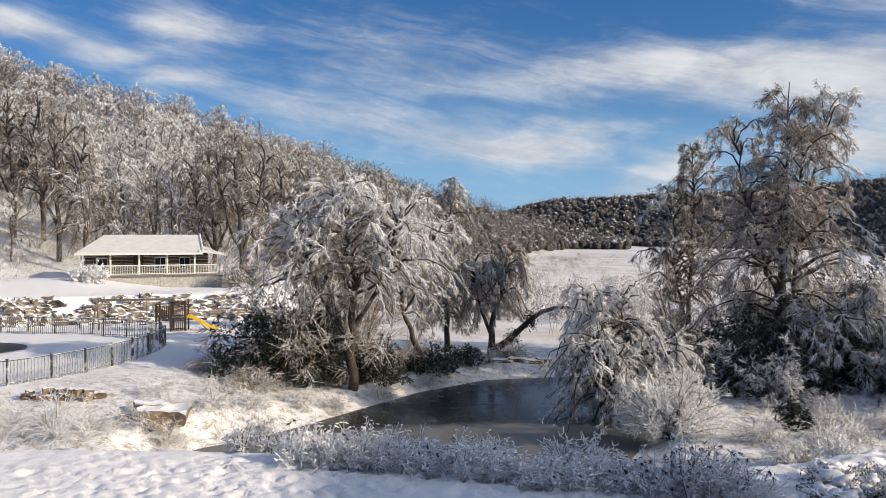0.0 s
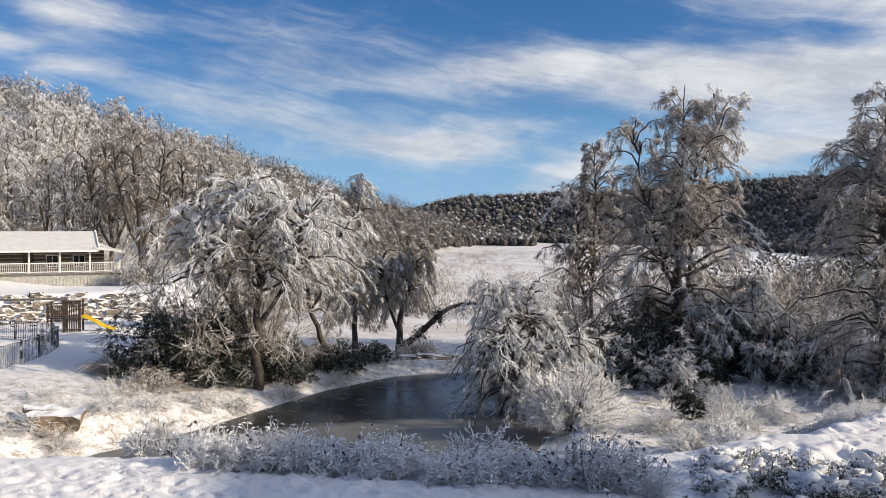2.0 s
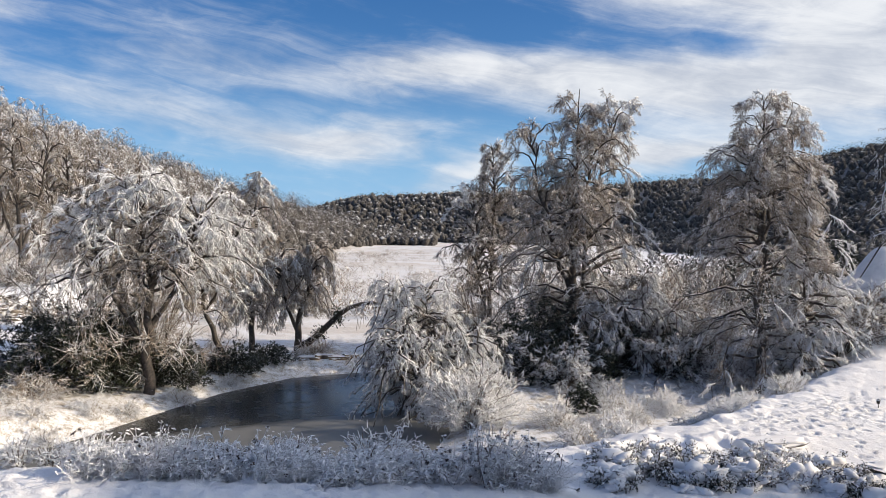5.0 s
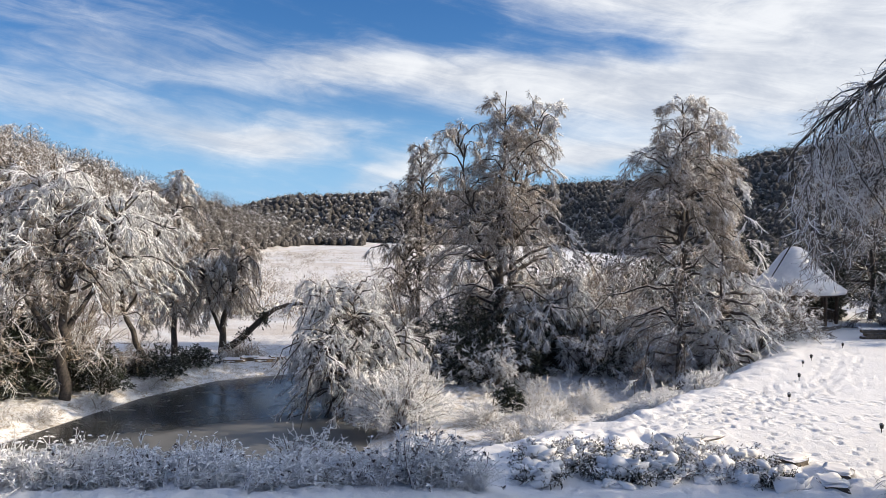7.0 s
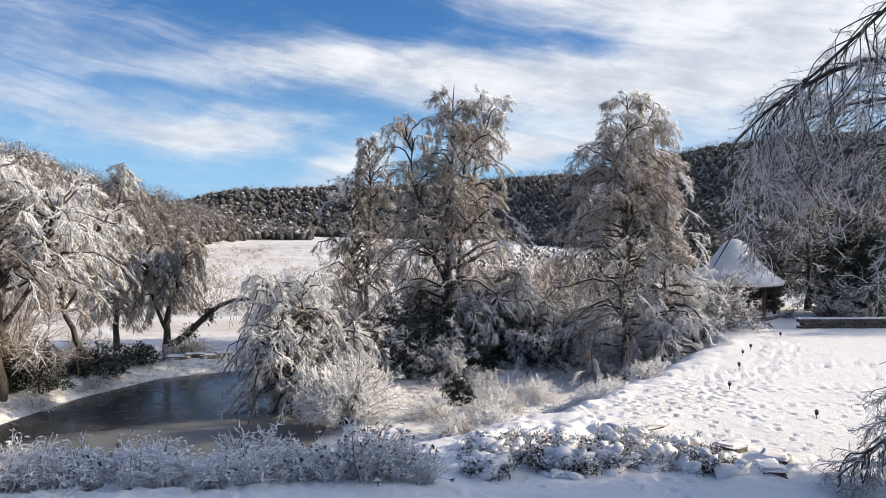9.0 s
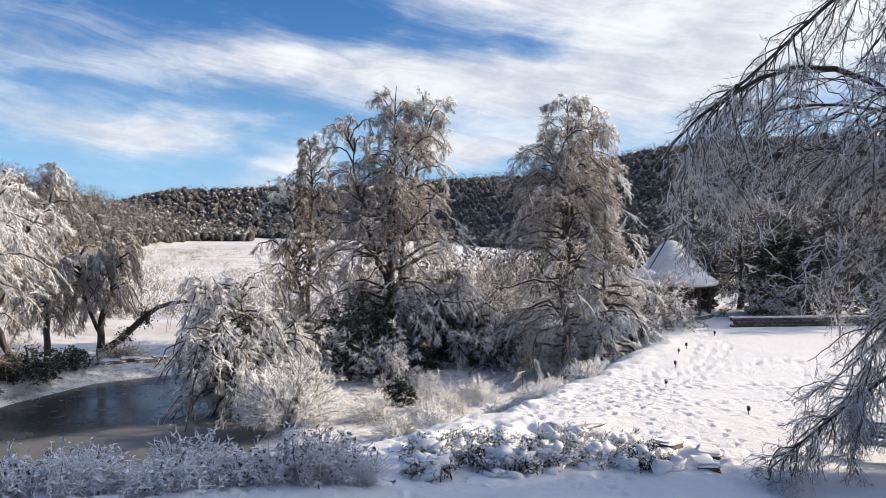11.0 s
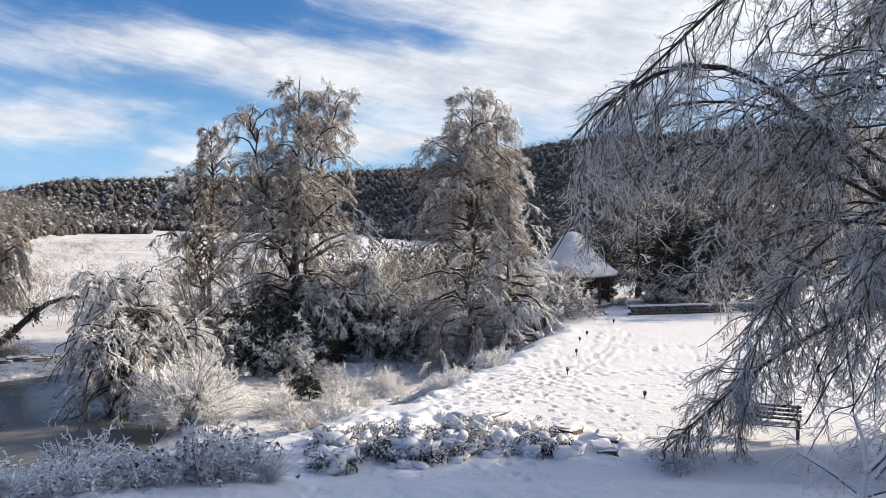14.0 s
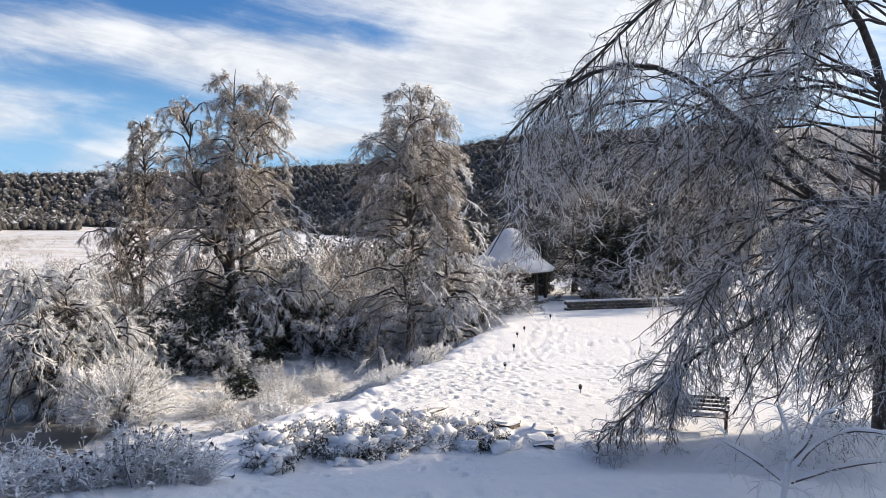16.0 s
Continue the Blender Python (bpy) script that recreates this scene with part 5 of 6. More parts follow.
part("chimney", block(5.2, 5.2, EAVE, 6.4, 6.0, RIDGE + 0.35), STONEWALL, roof, "low stone chimney with a cap")
for a, b in (((LEN + 0.66, -0.4, EAVE + 0.06), (LEN + 0.66, 4.4, RIDGE + 0.05)), ((LEN + 0.66, 9.2, EAVE + 0.06), (LEN + 0.66, 4.4, RIDGE + 0.05))):
    bm = bmesh.new()
    rod(bm, a, b, 0.1, sides=6)
    part("bargeboard", bm, WHITE, house)

dome("snowy_shrub", "low rounded shrub buried in snow by the porch", -32.2, 72.6, 1.3, 1.1, 90, 120, 7, 5, 0, small=True, mat=TWIG_SNOW, twig_len=0.22, twig_r=0.04, droop=0.1)
for i, (x, y, h) in enumerate(((-20.5, 78.0, 1.6), (-19.0, 80.0, 2.0))):
    dome("tall_shrub", "pale frosty shrub against the porch skirt", x, y, h, 0.9, 620 + i, 40, 6, 4, 0, small=True, mat=TWIG_WHITE, twig_len=0.5, twig_r=0.025, up=2.2, droop=0.05)

# -- rock wall below the house --
rng = random.Random(5)
wall = thing("rock_wall", "dry retaining wall of flat brown stones capped with snow", "stone wall", kind="structure")
protos = []
for i in range(7):
    bm = bmesh.new()
    stone(bm, Matrix.Identity(4), 0.55, i * 3.3, 2)
    o = part("stone", bm, WALLROCK, wall)
    protos.append(o.data)
    o.location = (-20 - i * 0.9, wall_line(-20 - i * 0.9) + 0.2, at(-20 - i * 0.9, wall_line(-20 - i * 0.9)) + 0.1)
    o.scale = (0.6, 0.45, 0.25)
for i in range(285):
    x = -39 + 24.5 * rng.random()
    row = rng.random()
    y = wall_line(x) - 0.3 + 1.6 * row + rng.uniform(-0.1, 0.1)
    o = new("stone", protos[i % 7])
    o.parent = wall
    o.location = (x, y, at(x, y) + 0.05)
    s = rng.uniform(0.2, 0.42)
    o.scale, o.rotation_euler = (s * rng.uniform(1.0, 2.0), s, s * rng.uniform(0.4, 1.0)), (rng.uniform(-0.12, 0.12), rng.uniform(-0.1, 0.1), rng.uniform(0.1, 0.7))

# -- pool fence --
LOOP = [(-30.0, 35.0), (-25.0, 35.6), (-20.5, 37.0), (-18.8, 38.7), (-17.6, 42.0), (-17.05, 45.9), (-17.1, 48.8), (-17.7, 51.3), (-19.3, 53.4), (-22.1, 54.8), (-26.5, 56.2), (-31.4, 56.7), (-37.0, 56.7), (-42.0, 56.0)]
pts = np.array(LOOP)
for _ in range(2):
    pts = np.concatenate([pts[:1], np.stack([pts[:-1] * 0.75 + pts[1:] * 0.25, pts[:-1] * 0.25 + pts[1:] * 0.75], 1).reshape(-1, 2), pts[-1:]])
seg = np.r_[0, np.cumsum(np.hypot(*np.diff(pts, axis=0).T))]


def on_loop(s):
    return np.interp(s, seg, pts[:, 0]), np.interp(s, seg, pts[:, 1])


fence = thing("pool_fence", "black metal picket fence curving round the pool, frosted", "fence")
bm = bmesh.new()
box(bm, -0.045, -0.045, -0.25, 0.045, 0.045, 1.22, 0.008)
box(bm, -0.06, -0.06, 1.22, 0.06, 0.06, 1.27, 0.01)
post_me = part("post", bm, METAL, fence).data
bm = bmesh.new()
box(bm, -0.014, -0.014, -0.12, 0.014, 0.014, 1.1)
picket_me = part("picket", bm, METAL, fence).data
bm = bmesh.new()
box(bm, -0.02, -0.02, -0.12, 0.02, 0.02, 1.1)
frosted = part("picket", bm, FROSTMETAL, fence)
frosted.location = (LOOP[1][0], LOOP[1][1], at(*LOOP[1]))
frosted_me = frosted.data
total, gap = seg[-1], 2.0
s, n = 0.0, 0
for o in (fence.children[0], fence.children[1]):
    x, y = on_loop(0.0)
    o.location = (x, y, at(x, y))
posts = int(total / gap)
for i in range(posts + 1):
    x, y = on_loop(i * gap)
    o = new("post", post_me)
    o.parent, o.location = fence, (x, y, at(x, y))
    if i == posts:
        break
    x2, y2 = on_loop((i + 1) * gap)
    z1, z2 = at(x, y), at(x2, y2)
    for hgt, rr in ((1.16, 0.03), (0.12, 0.022)):
        bm = bmesh.new()
        rod(bm, (x, y, z1 + hgt), (x2, y2, z2 + hgt), rr, sides=6)
        part("rail", bm, METAL, fence)
    for j in range(1, 13):
        f = j / 13
        o = new("picket", frosted_me if i * gap < 17 else picket_me)
        o.parent, o.location = fence, (x + (x2 - x) * f, y + (y2 - y) * f, z1 + (z2 - z1) * f + 0.03)
bm = bmesh.new()
bmesh.ops.create_circle(bm, cap_ends=True, segments=48, radius=1.0, matrix=Matrix.Translation((-29.6, 48.6, at(-29.6, 48.6) + 0.05)) @ Matrix.Diagonal((4.1, 2.9, 1, 1)))
tagged(part("pool_cover", bm, plain("pool_cover", (0.035, 0.038, 0.04), (0.07, 0.072, 0.075), 1.0, 0.5), None), "grey winter cover over the round pool", "pool")

# -- play set --
PX, PY = -19.7, 58.2
pz = at(PX, PY)
play = thing("play_set", "dark wooden play tower with swing beam and slide", "play set", pose(PX, PY, pz, 0, 0, 8))
for x in (-1.0, 0.0, 1.05):
    for y in (-0.6, 0.6):
        part("post", block(x - 0.06, y - 0.06, -0.2, x + 0.06, y + 0.06, 2.05 + (0.2 if x > -0.5 else 0), 0.01), DARKWOOD, play)
part("floor", block(-1.0, -0.6, 0.95, 1.05, 0.6, 1.03), DARKWOOD, play)
for i in range(7):
    part("slat", block(-0.94 + i * 0.13, -0.66, 1.05, -0.86 + i * 0.13, -0.62, 1.9), DARKWOOD, play)
    part("slat", block(0.08 + i * 0.14, -0.66, 0.15 + 0.9, 0.16 + i * 0.14, -0.62, 2.1), DARKWOOD, play)
    part("slat", block(0.08 + i * 0.14, -0.66, 0.05, 0.16 + i * 0.14, -0.62, 0.9), DARKWOOD, play)
for z, x0, x1 in ((1.95, -1.06, 0.0), (1.1, -1.06, 1.1), (2.1, 0.0, 1.1), (0.9, 0.0, 1.1), (0.15, 0.0, 1.1)):
    part("beam", block(x0, -0.69, z, x1, -0.6, z + 0.1, 0.01), DARKWOOD, play)
swing_beam = part("swing_beam", block(-5.4, -0.07, 2.2, 0.1, 0.07, 2.36, 0.01), GREYWOOD, play)
for y in (-0.9, 0.9):
    bm = bmesh.new()
    rod(bm, (-5.2, 0, 2.3), (-5.3, y, -0.15), 0.06)
    part("leg", bm, GREYWOOD, play)
bm = bmesh.new()
prof = [(1.1, 1.0), (1.35, 0.98), (2.0, 0.6), (2.7, 0.2), (3.0, 0.12), (3.25, 0.12)]
for (x0, z0), (x1, z1) in zip(prof, prof[1:]):
    for y0, y1, up in ((-0.24, 0.24, 0.0), (-0.28, -0.24, 0.14), (0.24, 0.28, 0.14)):
        prism(bm, [(x0, y0, z0 + up), (x1, y0, z1 + up), (x1, y1, z1 + up), (x0, y1, z0 + up)], 0.05 + up)
part("slide", bm, YELLOW, play, "yellow plastic slide")
for sx in (-4.4, -3.2, -2.0):
    bm = bmesh.new()
    for dx in (-0.22, 0.22):
        rod(bm, (sx + dx, 0, 2.2), (sx + dx, 0, 0.5), 0.012, sides=5)
    box(bm, sx - 0.25, -0.1, 0.45, sx + 0.25, 0.1, 0.5)
    part("swing", bm, BLACK, swing_beam)

# -- rocks on the left bank --
def rock_pile(label, x, y, items, seed):
    ob = thing("rock_pile", label, "rocks", pose(x, y, at(x, y)))
    for i, (dx, dy, dz, sx, sy, sz, turn) in enumerate(items):
        bm = bmesh.new()
        stone(bm, pose(dx, dy, dz + sz * 0.4, 4, 3, turn) @ Matrix.Diagonal((sx, sy, sz, 1)), 0.4, seed + i * 1.9, 3)
        part("stone", bm, ROCK, ob, smooth=False)
    return ob


rng = random.Random(61)
rock_pile("heap of small broken red-brown rocks capped with snow", -17.0, 35.4, [(-1.5 + 0.22 * k + rng.uniform(-0.1, 0.1), rng.uniform(-0.25, 0.35), 0.02 + 0.2 * (k % 3 == 1), rng.uniform(0.17, 0.34), rng.uniform(0.16, 0.28), rng.uniform(0.14, 0.24), rng.uniform(0, 180)) for k in range(15)], 3.0)
rock_pile("large flat-topped brown boulder capped with snow", -12.2, 34.0, [(0.3, 0, -0.05, 0.95, 0.8, 0.48, 14), (-0.75, -0.15, -0.1, 0.5, 0.45, 0.36, -20), (-0.5, 0.5, 0.1, 0.6, 0.4, 0.4, 5)], 9.0)
rock_pile("flat dark stones along the far shore", 5.2, 52.2, [(-1.3, 0, 0, 0.7, 0.4, 0.18, 5), (-0.3, 0.1, 0.05, 0.6, 0.35, 0.2, -8), (0.6, 0, 0, 0.7, 0.4, 0.16, 3), (1.4, 0.2, 0.05, 0.5, 0.35, 0.16, 12)], 15.0)

# -- garden house --
GX0, GY0 = 38.3, 41.8
gz = at(GX0, GY0)
gazebo = thing("gazebo", "dark wooden eight-sided gazebo with a steep snowy roof", "gazebo", pose(GX0, GY0, gz, 0, 0, 4))
corners = [(2.5 * math.cos(radians(a)), 2.5 * math.sin(radians(a))) for a in range(0, 360, 45)]
part("floor", bmesh.new(), GREYWOOD, gazebo)
bm = bmesh.new()
bmesh.ops.create_cone(bm, cap_ends=True, segments=8, radius1=2.8, radius2=2.8, depth=0.3, matrix=Matrix.Translation((0, 0, 0.1)))
bm.to_mesh(gazebo.children[0].data)
bm.free()
bm = bmesh.new()
ring = [[bm.verts.new((r * math.cos(radians(a)), r * math.sin(radians(a)), z)) for a in range(0, 360, 15)] for r, z in ((3.05, 2.2), (3.12, 2.42), (2.3, 2.98), (1.55, 3.72), (1.05, 4.42), (0.7, 4.88), (0.35, 5.1), (0.06, 5.16))]
for r0, r1 in zip(ring, ring[1:]):
    for i in range(24):
        bm.faces.new((r0[i], r0[(i + 1) % 24], r1[(i + 1) % 24], r1[i]))
bm.faces.new(ring[-1])
bm.faces.new(ring[0][::-1])
part("roof", bm, ROOFSNOW, gazebo, "steep bell roof under snow", True)
for i, (x, y) in enumerate(corners):
    x2, y2 = corners[(i + 1) % 8]
    part("post", block(x - 0.08, y - 0.08, 0, x + 0.08, y + 0.08, 2.4, 0.012), DARKWOOD, gazebo)
    bm = bmesh.new()
    rod(bm, (x, y, 2.1), (x2, y2, 2.1), 0.08, sides=6)
    part("beam", bm, DARKWOOD, gazebo)
    if i == 6:
        continue
    for z in (0.35, 1.05):
        bm = bmesh.new()
        rod(bm, (x, y, z), (x2, y2, z), 0.045, sides=6)
        rail = part("rail", bm, DARKWOOD, gazebo)
    for j in range(1, 9):
        f = j / 9
        part("baluster", block(x + (x2 - x) * f - 0.025, y + (y2 - y) * f - 0.025, 0.3, x + (x2 - x) * f + 0.025, y + (y2 - y) * f + 0.025, 1.05), DARKWOOD, rail)

# -- trees beyond the lawn and by the garden house, whose shade falls over both --
for i, (x, y, h) in enumerate(((54.0, 29.0, 12.0), (62.0, 28.0, 14.0), (48.5, 37.0, 11.0), (52.0, 34.0, 12.0), (46.0, 43.0, 9.0))):
    k = h / 12
    crown_tree("lawn_tree", "tall grey tree at the far side of the lawn" if i < 2 else "dense dark tree beside the garden house", x, y, [([(0, 0, 0), (0.2, 0, 4 * k), (-0.1, 0.1, 8 * k), (0.2, 0, h)], 0.24), ([(0.1, 0, 2.5 * k), (1.1, 0.4, 6 * k), (1.6, 0.6, 9.5 * k)], 0.14)],
               radius((1.5, 3.4, 3.4), (5 * k, 4.0, 4.0), (9 * k, 3.0, 3.0), (12 * k, 0.8, 0.8)), 780 + i, limbs=(26, 14), lo=0.12, rise=lambda u: 24 + 30 * u, drop=0.5, subs=7, fine=7, tips=3, twig_len=0.6, tip_len=0.35, sizes=(0.03, 0.02, 0.016), limb_r=(0.08, 0.03),
               mats=(DARKBARK, DARKBARK, TWIG_DARK, TWIG_DARK), split=False, group="trees beyond the lawn")

for i, (x, y, h, r) in enumerate(((45.8, 39.2, 6.5, 2.4), (49.2, 36.9, 8.0, 2.8), (42.8, 45.0, 4.4, 2.2))):
    evergreen("evergreen_tree" if h > 4 else "evergreen_shrub", "dark dense evergreen dusted with snow near the gazebo", x, y, h, r, 640 + i, 4200, 0.34, group="evergreens by the gazebo")

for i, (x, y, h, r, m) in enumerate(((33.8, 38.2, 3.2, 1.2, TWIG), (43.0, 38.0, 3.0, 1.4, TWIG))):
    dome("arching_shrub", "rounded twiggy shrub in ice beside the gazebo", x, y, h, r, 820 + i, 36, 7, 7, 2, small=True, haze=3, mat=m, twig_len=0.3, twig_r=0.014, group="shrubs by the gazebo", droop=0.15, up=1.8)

# -- low wall by the lawn --
bm = bmesh.new()
for i in range(22):
    for row in range(3):
        box(bm, i * 0.42 + 0.2 * (row % 2), 0 + 0.03 * ((i * 7 + row * 3) % 3), row * 0.2, i * 0.42 + 0.4 + 0.2 * (row % 2), 0.45, row * 0.2 + 0.19, 0.03)
lw = thing("low_stone_wall", "low dark stone wall capped with snow by the lawn", "stone wall", pose(37.4, 35.4, at(37.4, 35.4) - 0.05, 0, 0, -19))
part("stonework", bm, STONEWALL, lw)
part("snow_cap", block(-0.1, -0.02, 0.6, 9.6, 0.5, 0.67, 0.03), ROOFSNOW, lw, "rounded cap of snow")

# -- path lights --
lamp = thing("path_light", "small black path light standing in the snow", "path light", pose(21.1, 23.1, at(21.1, 23.1)), "path lights")
bm = bmesh.new()
rod(bm, (0, 0, -0.2), (0, 0, 0.22), 0.013)
part("stake", bm, BLACK, lamp)
bm = bmesh.new()
rod(bm, (0, 0, 0.14), (0, 0, 0.25), 0.05, 0.06, 10)
lantern = part("lantern", bm, BLACK, lamp)
bm = bmesh.new()
rod(bm, (0, 0, 0.25), (0, 0, 0.31), 0.085, 0.02, 10)
part("cap", bm, BLACK, lantern)
for x, y in ((20.4, 18.5), (24.4, 26.2), (27.1, 28.9), (28.7, 30.1), (33.4, 32.9)):
    copy_thing(lamp, pose(x, y, at(x, y)))

# -- bench --
bench = thing("garden_bench", "dark slatted garden bench half hidden by trailing twigs", "bench", pose(19.6, 13.3, at(19.6, 13.3), 0, 0, -54))
for i in range(4):
    part("back_slat", block(-0.85, 0.28 + i * 0.02, 0.5 + i * 0.11, 0.85, 0.31 + i * 0.02, 0.58 + i * 0.11, 0.006), DARKWOOD, bench)
for i in range(4):
    part("seat_slat", block(-0.85, -0.25 + i * 0.13, 0.42, 0.85, -0.15 + i * 0.13, 0.45, 0.006), DARKWOOD, bench)
for x in (-0.75, 0.75):
    part("leg", block(x - 0.03, -0.25, -0.1, x + 0.03, -0.18, 0.62, 0.006), DARKWOOD, bench)
    part("leg", block(x - 0.03, 0.26, -0.1, x + 0.03, 0.34, 0.95, 0.006), DARKWOOD, bench)
    part("armrest", block(x - 0.04, -0.28, 0.62, x + 0.04, 0.3, 0.66, 0.006), DARKWOOD, bench)

# -- frosted border on the near crest --
for i in range(14):
    g = np.random.default_rng(300 + i)
    a = radians(-9.6 + i * 2.28)
    d = np.interp(math.degrees(a), CREST_AZ, CREST_R) - 0.35
    x, y = d * math.sin(a), d * math.cos(a)
    clump = thing("perennial_clump", "clump of frosted dry stalks with seed heads", "plants", pose(x, y, at(x, y)), "border of dry perennials")
    n = 150
    foot = np.stack([g.uniform(-0.42, 0.42, n), g.uniform(-0.55, 0.45, n), np.full(n, -0.06)], -1)
    way = np.stack([g.normal(0.3, 0.4, n) + 0.6 * foot[:, 0], g.normal(-0.15, 0.35, n), np.ones(n)], -1)
    tall = (0.95 if i in (0, 1, 11, 12, 13) else 0.58 + 0.12 * (i % 3)) * g.uniform(0.35, 1.25, n) * (0.75 + 0.4 * g.random())
    st = march(foot, way, tall, 5, g.uniform(0.0, 0.16, n), 0.1, g)
    tagged(pile("stalk_tuft", [tubes(st, np.full(n, 0.013), np.full(n, 0.007), 3)], PERENNIAL, clump), kind="stuff")
    k3 = n * 14
    at_stem = st[g.integers(0, n, k3), g.integers(0, 4, k3)] + g.normal(0, 0.02, (k3, 3))
    way = g.normal(0, 1, (k3, 3)) * [1, 1, 0.5] + [0.5, -0.2, -0.1]
    v, f = blades(at_stem, 0.2 * g.uniform(0.5, 1.5, k3), 0.012, way, g)
    tagged(raw("leaf_litter", v, f, PERENNIAL, clump), kind="stuff")
    k4 = n * 4
    tops = st[g.integers(0, n, k4), g.integers(2, 5, k4)] + g.normal(0, 0.03, (k4, 3))
    v, f = blades(tops, 0.13 * g.uniform(0.5, 1.4, k4), 0.024, g.normal(0, 1, (k4, 3)) * [1, 1, 0.3] + [0.3, -0.1, 0.0], g)
    tagged(raw("snowy_leaf_litter", v, f, TWIG_SNOW, clump, "withered leaves thick with snow"), kind="stuff")
    c = st[g.random(n) < (0.28 if i > 10 else 0.06), -1]
    v, f = blades(np.repeat(c, 14, 0) + g.normal(0, 0.012, (len(c) * 14, 3)), 0.06 * g.uniform(0.6, 1.2, len(c) * 14), 0.026, g.normal(0, 1, (len(c) * 14, 3)) + [0, 0, 0.5], g)
    tagged(raw("seed_head_scatter", v, f, SEED, clump), kind="stuff")
for i, (a, o) in enumerate(((-1.5, 1.0), (1.5, 1.4), (3.2, 1.2), (8.6, 1.3), (10.4, 1.6), (12.0, 1.3), (-14.0, 0.5), (-12.2, 0.7))):
    d = float(np.interp(a, CREST_AZ, CREST_R)) + o
    x, y = d * math.sin(radians(a)), d * math.cos(radians(a))
    dome("frosted_weed", "sunlit white clump of frosted weeds behind the border", x, y, 0.75 if i < 6 else 0.5, 0.45, 720 + i, 26, 5, 3, 0, small=True, mat=TWIG_SNOW, twig_len=0.16, twig_r=0.012, droop=0.04, up=2.0, group="weeds of the brow")

# -- woods on the left hill --
kinds = []
for i in range(7):
    white = i in (0, 1, 2)
    o = crown_tree("hill_tree", "bare hillside tree white with snow" if white else "bare hillside tree coated in ice", 0, 0, [([(0, 0, 0), (0.3, 0.1, 4.0), (-0.2, 0.2, 8.0), (0.3, 0, 12.0)], 0.2), ([(0.1, 0, 2.5), (1.2, 0.6, 6.0), (1.8, 0.8, 9.6)], 0.15)],
                   radius((1.5, 3.6, 3.6), (5.0, 4.6, 4.6), (8.0, 4.2, 4.2), (11.0, 2.6, 2.6), (12.0, 1.0, 1.0)), 400 + i, limbs=(18, 10), lo=0.12 + 0.02 * i, rise=lambda u: 24 + 32 * u, drop=0.5 + 0.1 * (i % 3), subs=5, fine=6, tips=1, twig_len=0.75, tip_len=0.5, droop=0.34, hang=0.4,
                   sizes=(0.04, 0.028, 0.022), snow_sizes=(0.06, 0.04, 0.03), limb_r=(0.07, 0.04), mats=(BARK, BOUGH, TWIG_FAR, TWIG_FAR), z=0, split=False, group="woods on the hill", laden=(lambda p, o: (p[:, 2] - 0.52) * 0.6 + 0.05) if white else (lambda p, o: (p[:, 2] - 0.9) * 0.8))
    kinds.append(o)
rng = random.Random(8)
count = 0
while count < 240:
    a = -34 + 31 * rng.random() ** 1.15
    foot, top = float(np.interp(a, HILL_AZ, HILL_FOOT)), float(np.interp(a, HILL_AZ, HILL_TOP))
    deep = rng.random() ** 1.1
    d = foot - 4 + (min(top, 250) - foot + 10) * deep
    x, y = d * math.sin(radians(a)), d * math.cos(radians(a))
    if -38 < x < -19 and 70 < y < 90 or a < -24.5 and d < foot + 22 and rng.random() < 0.8:
        continue
    s = rng.uniform(0.62, 1.0)
    m = pose(x, y, at(x, y) - 0.1, rng.uniform(-5, 5), rng.uniform(-5, 5), rng.uniform(0, 360)) @ Matrix.Diagonal((s, s, s * rng.uniform(0.85, 1.1), 1))
    pick = rng.randrange(3) if rng.random() < (0.75 if a < -17 else 0.2) else 3 + rng.randrange(4)
    if count < 7:
        pick = count
        kinds[count].matrix_world = m
    else:
        o = copy_thing(kinds[pick], Matrix.Identity(4))
        o.matrix_world = m
    count += 1

# the tall old trees at the foot of the hill
for i, (x, y, h) in enumerate(((-23.5, 93.1, 17.2), (-19.3, 98.1, 14.2), (-48.2, 96.7, 18.0), (-51.0, 95.2, 18.0), (-43.2, 90.2, 16.6), (-28.0, 98.0, 16.0), (-15.0, 97.0, 13.0))):
    k = h / 17
    crown_tree("hillside_tree", "tall old hillside tree with arching icy branches", x, y, [([(0, 0, 0), (0.2, 0, 4 * k), (-0.3, 0, 9 * k), (-0.6, 0, h)], 0.34), ([(0.1, 0, 3 * k), (1.6, 0.4, 7 * k), (2.4, 0.5, 12 * k), (2.8, 0.5, 15.5 * k)], 0.2), ([(0, 0, 3.6 * k), (-1.8, -0.3, 8 * k), (-2.6, -0.4, 14 * k)], 0.19)],
               radius((4.0, 2.2, 2.2), (9 * k, 3.2, 3.2), (13 * k, 2.8, 2.8), (17 * k, 0.8, 0.8)), 760 + i, limbs=(26, 15, 15), lo=0.3, rise=lambda u: 40 + 22 * u, drop=0.8, subs=7, fine=6, tips=2, twig_len=0.8, tip_len=0.5, droop=0.36, hang=0.4, sizes=(0.045, 0.028, 0.022), limb_r=(0.12, 0.05),
               mats=(DARKBARK, DARKBARK, TWIG_FAR, TWIG_FAR), split=False, group="tall trees on the hill")


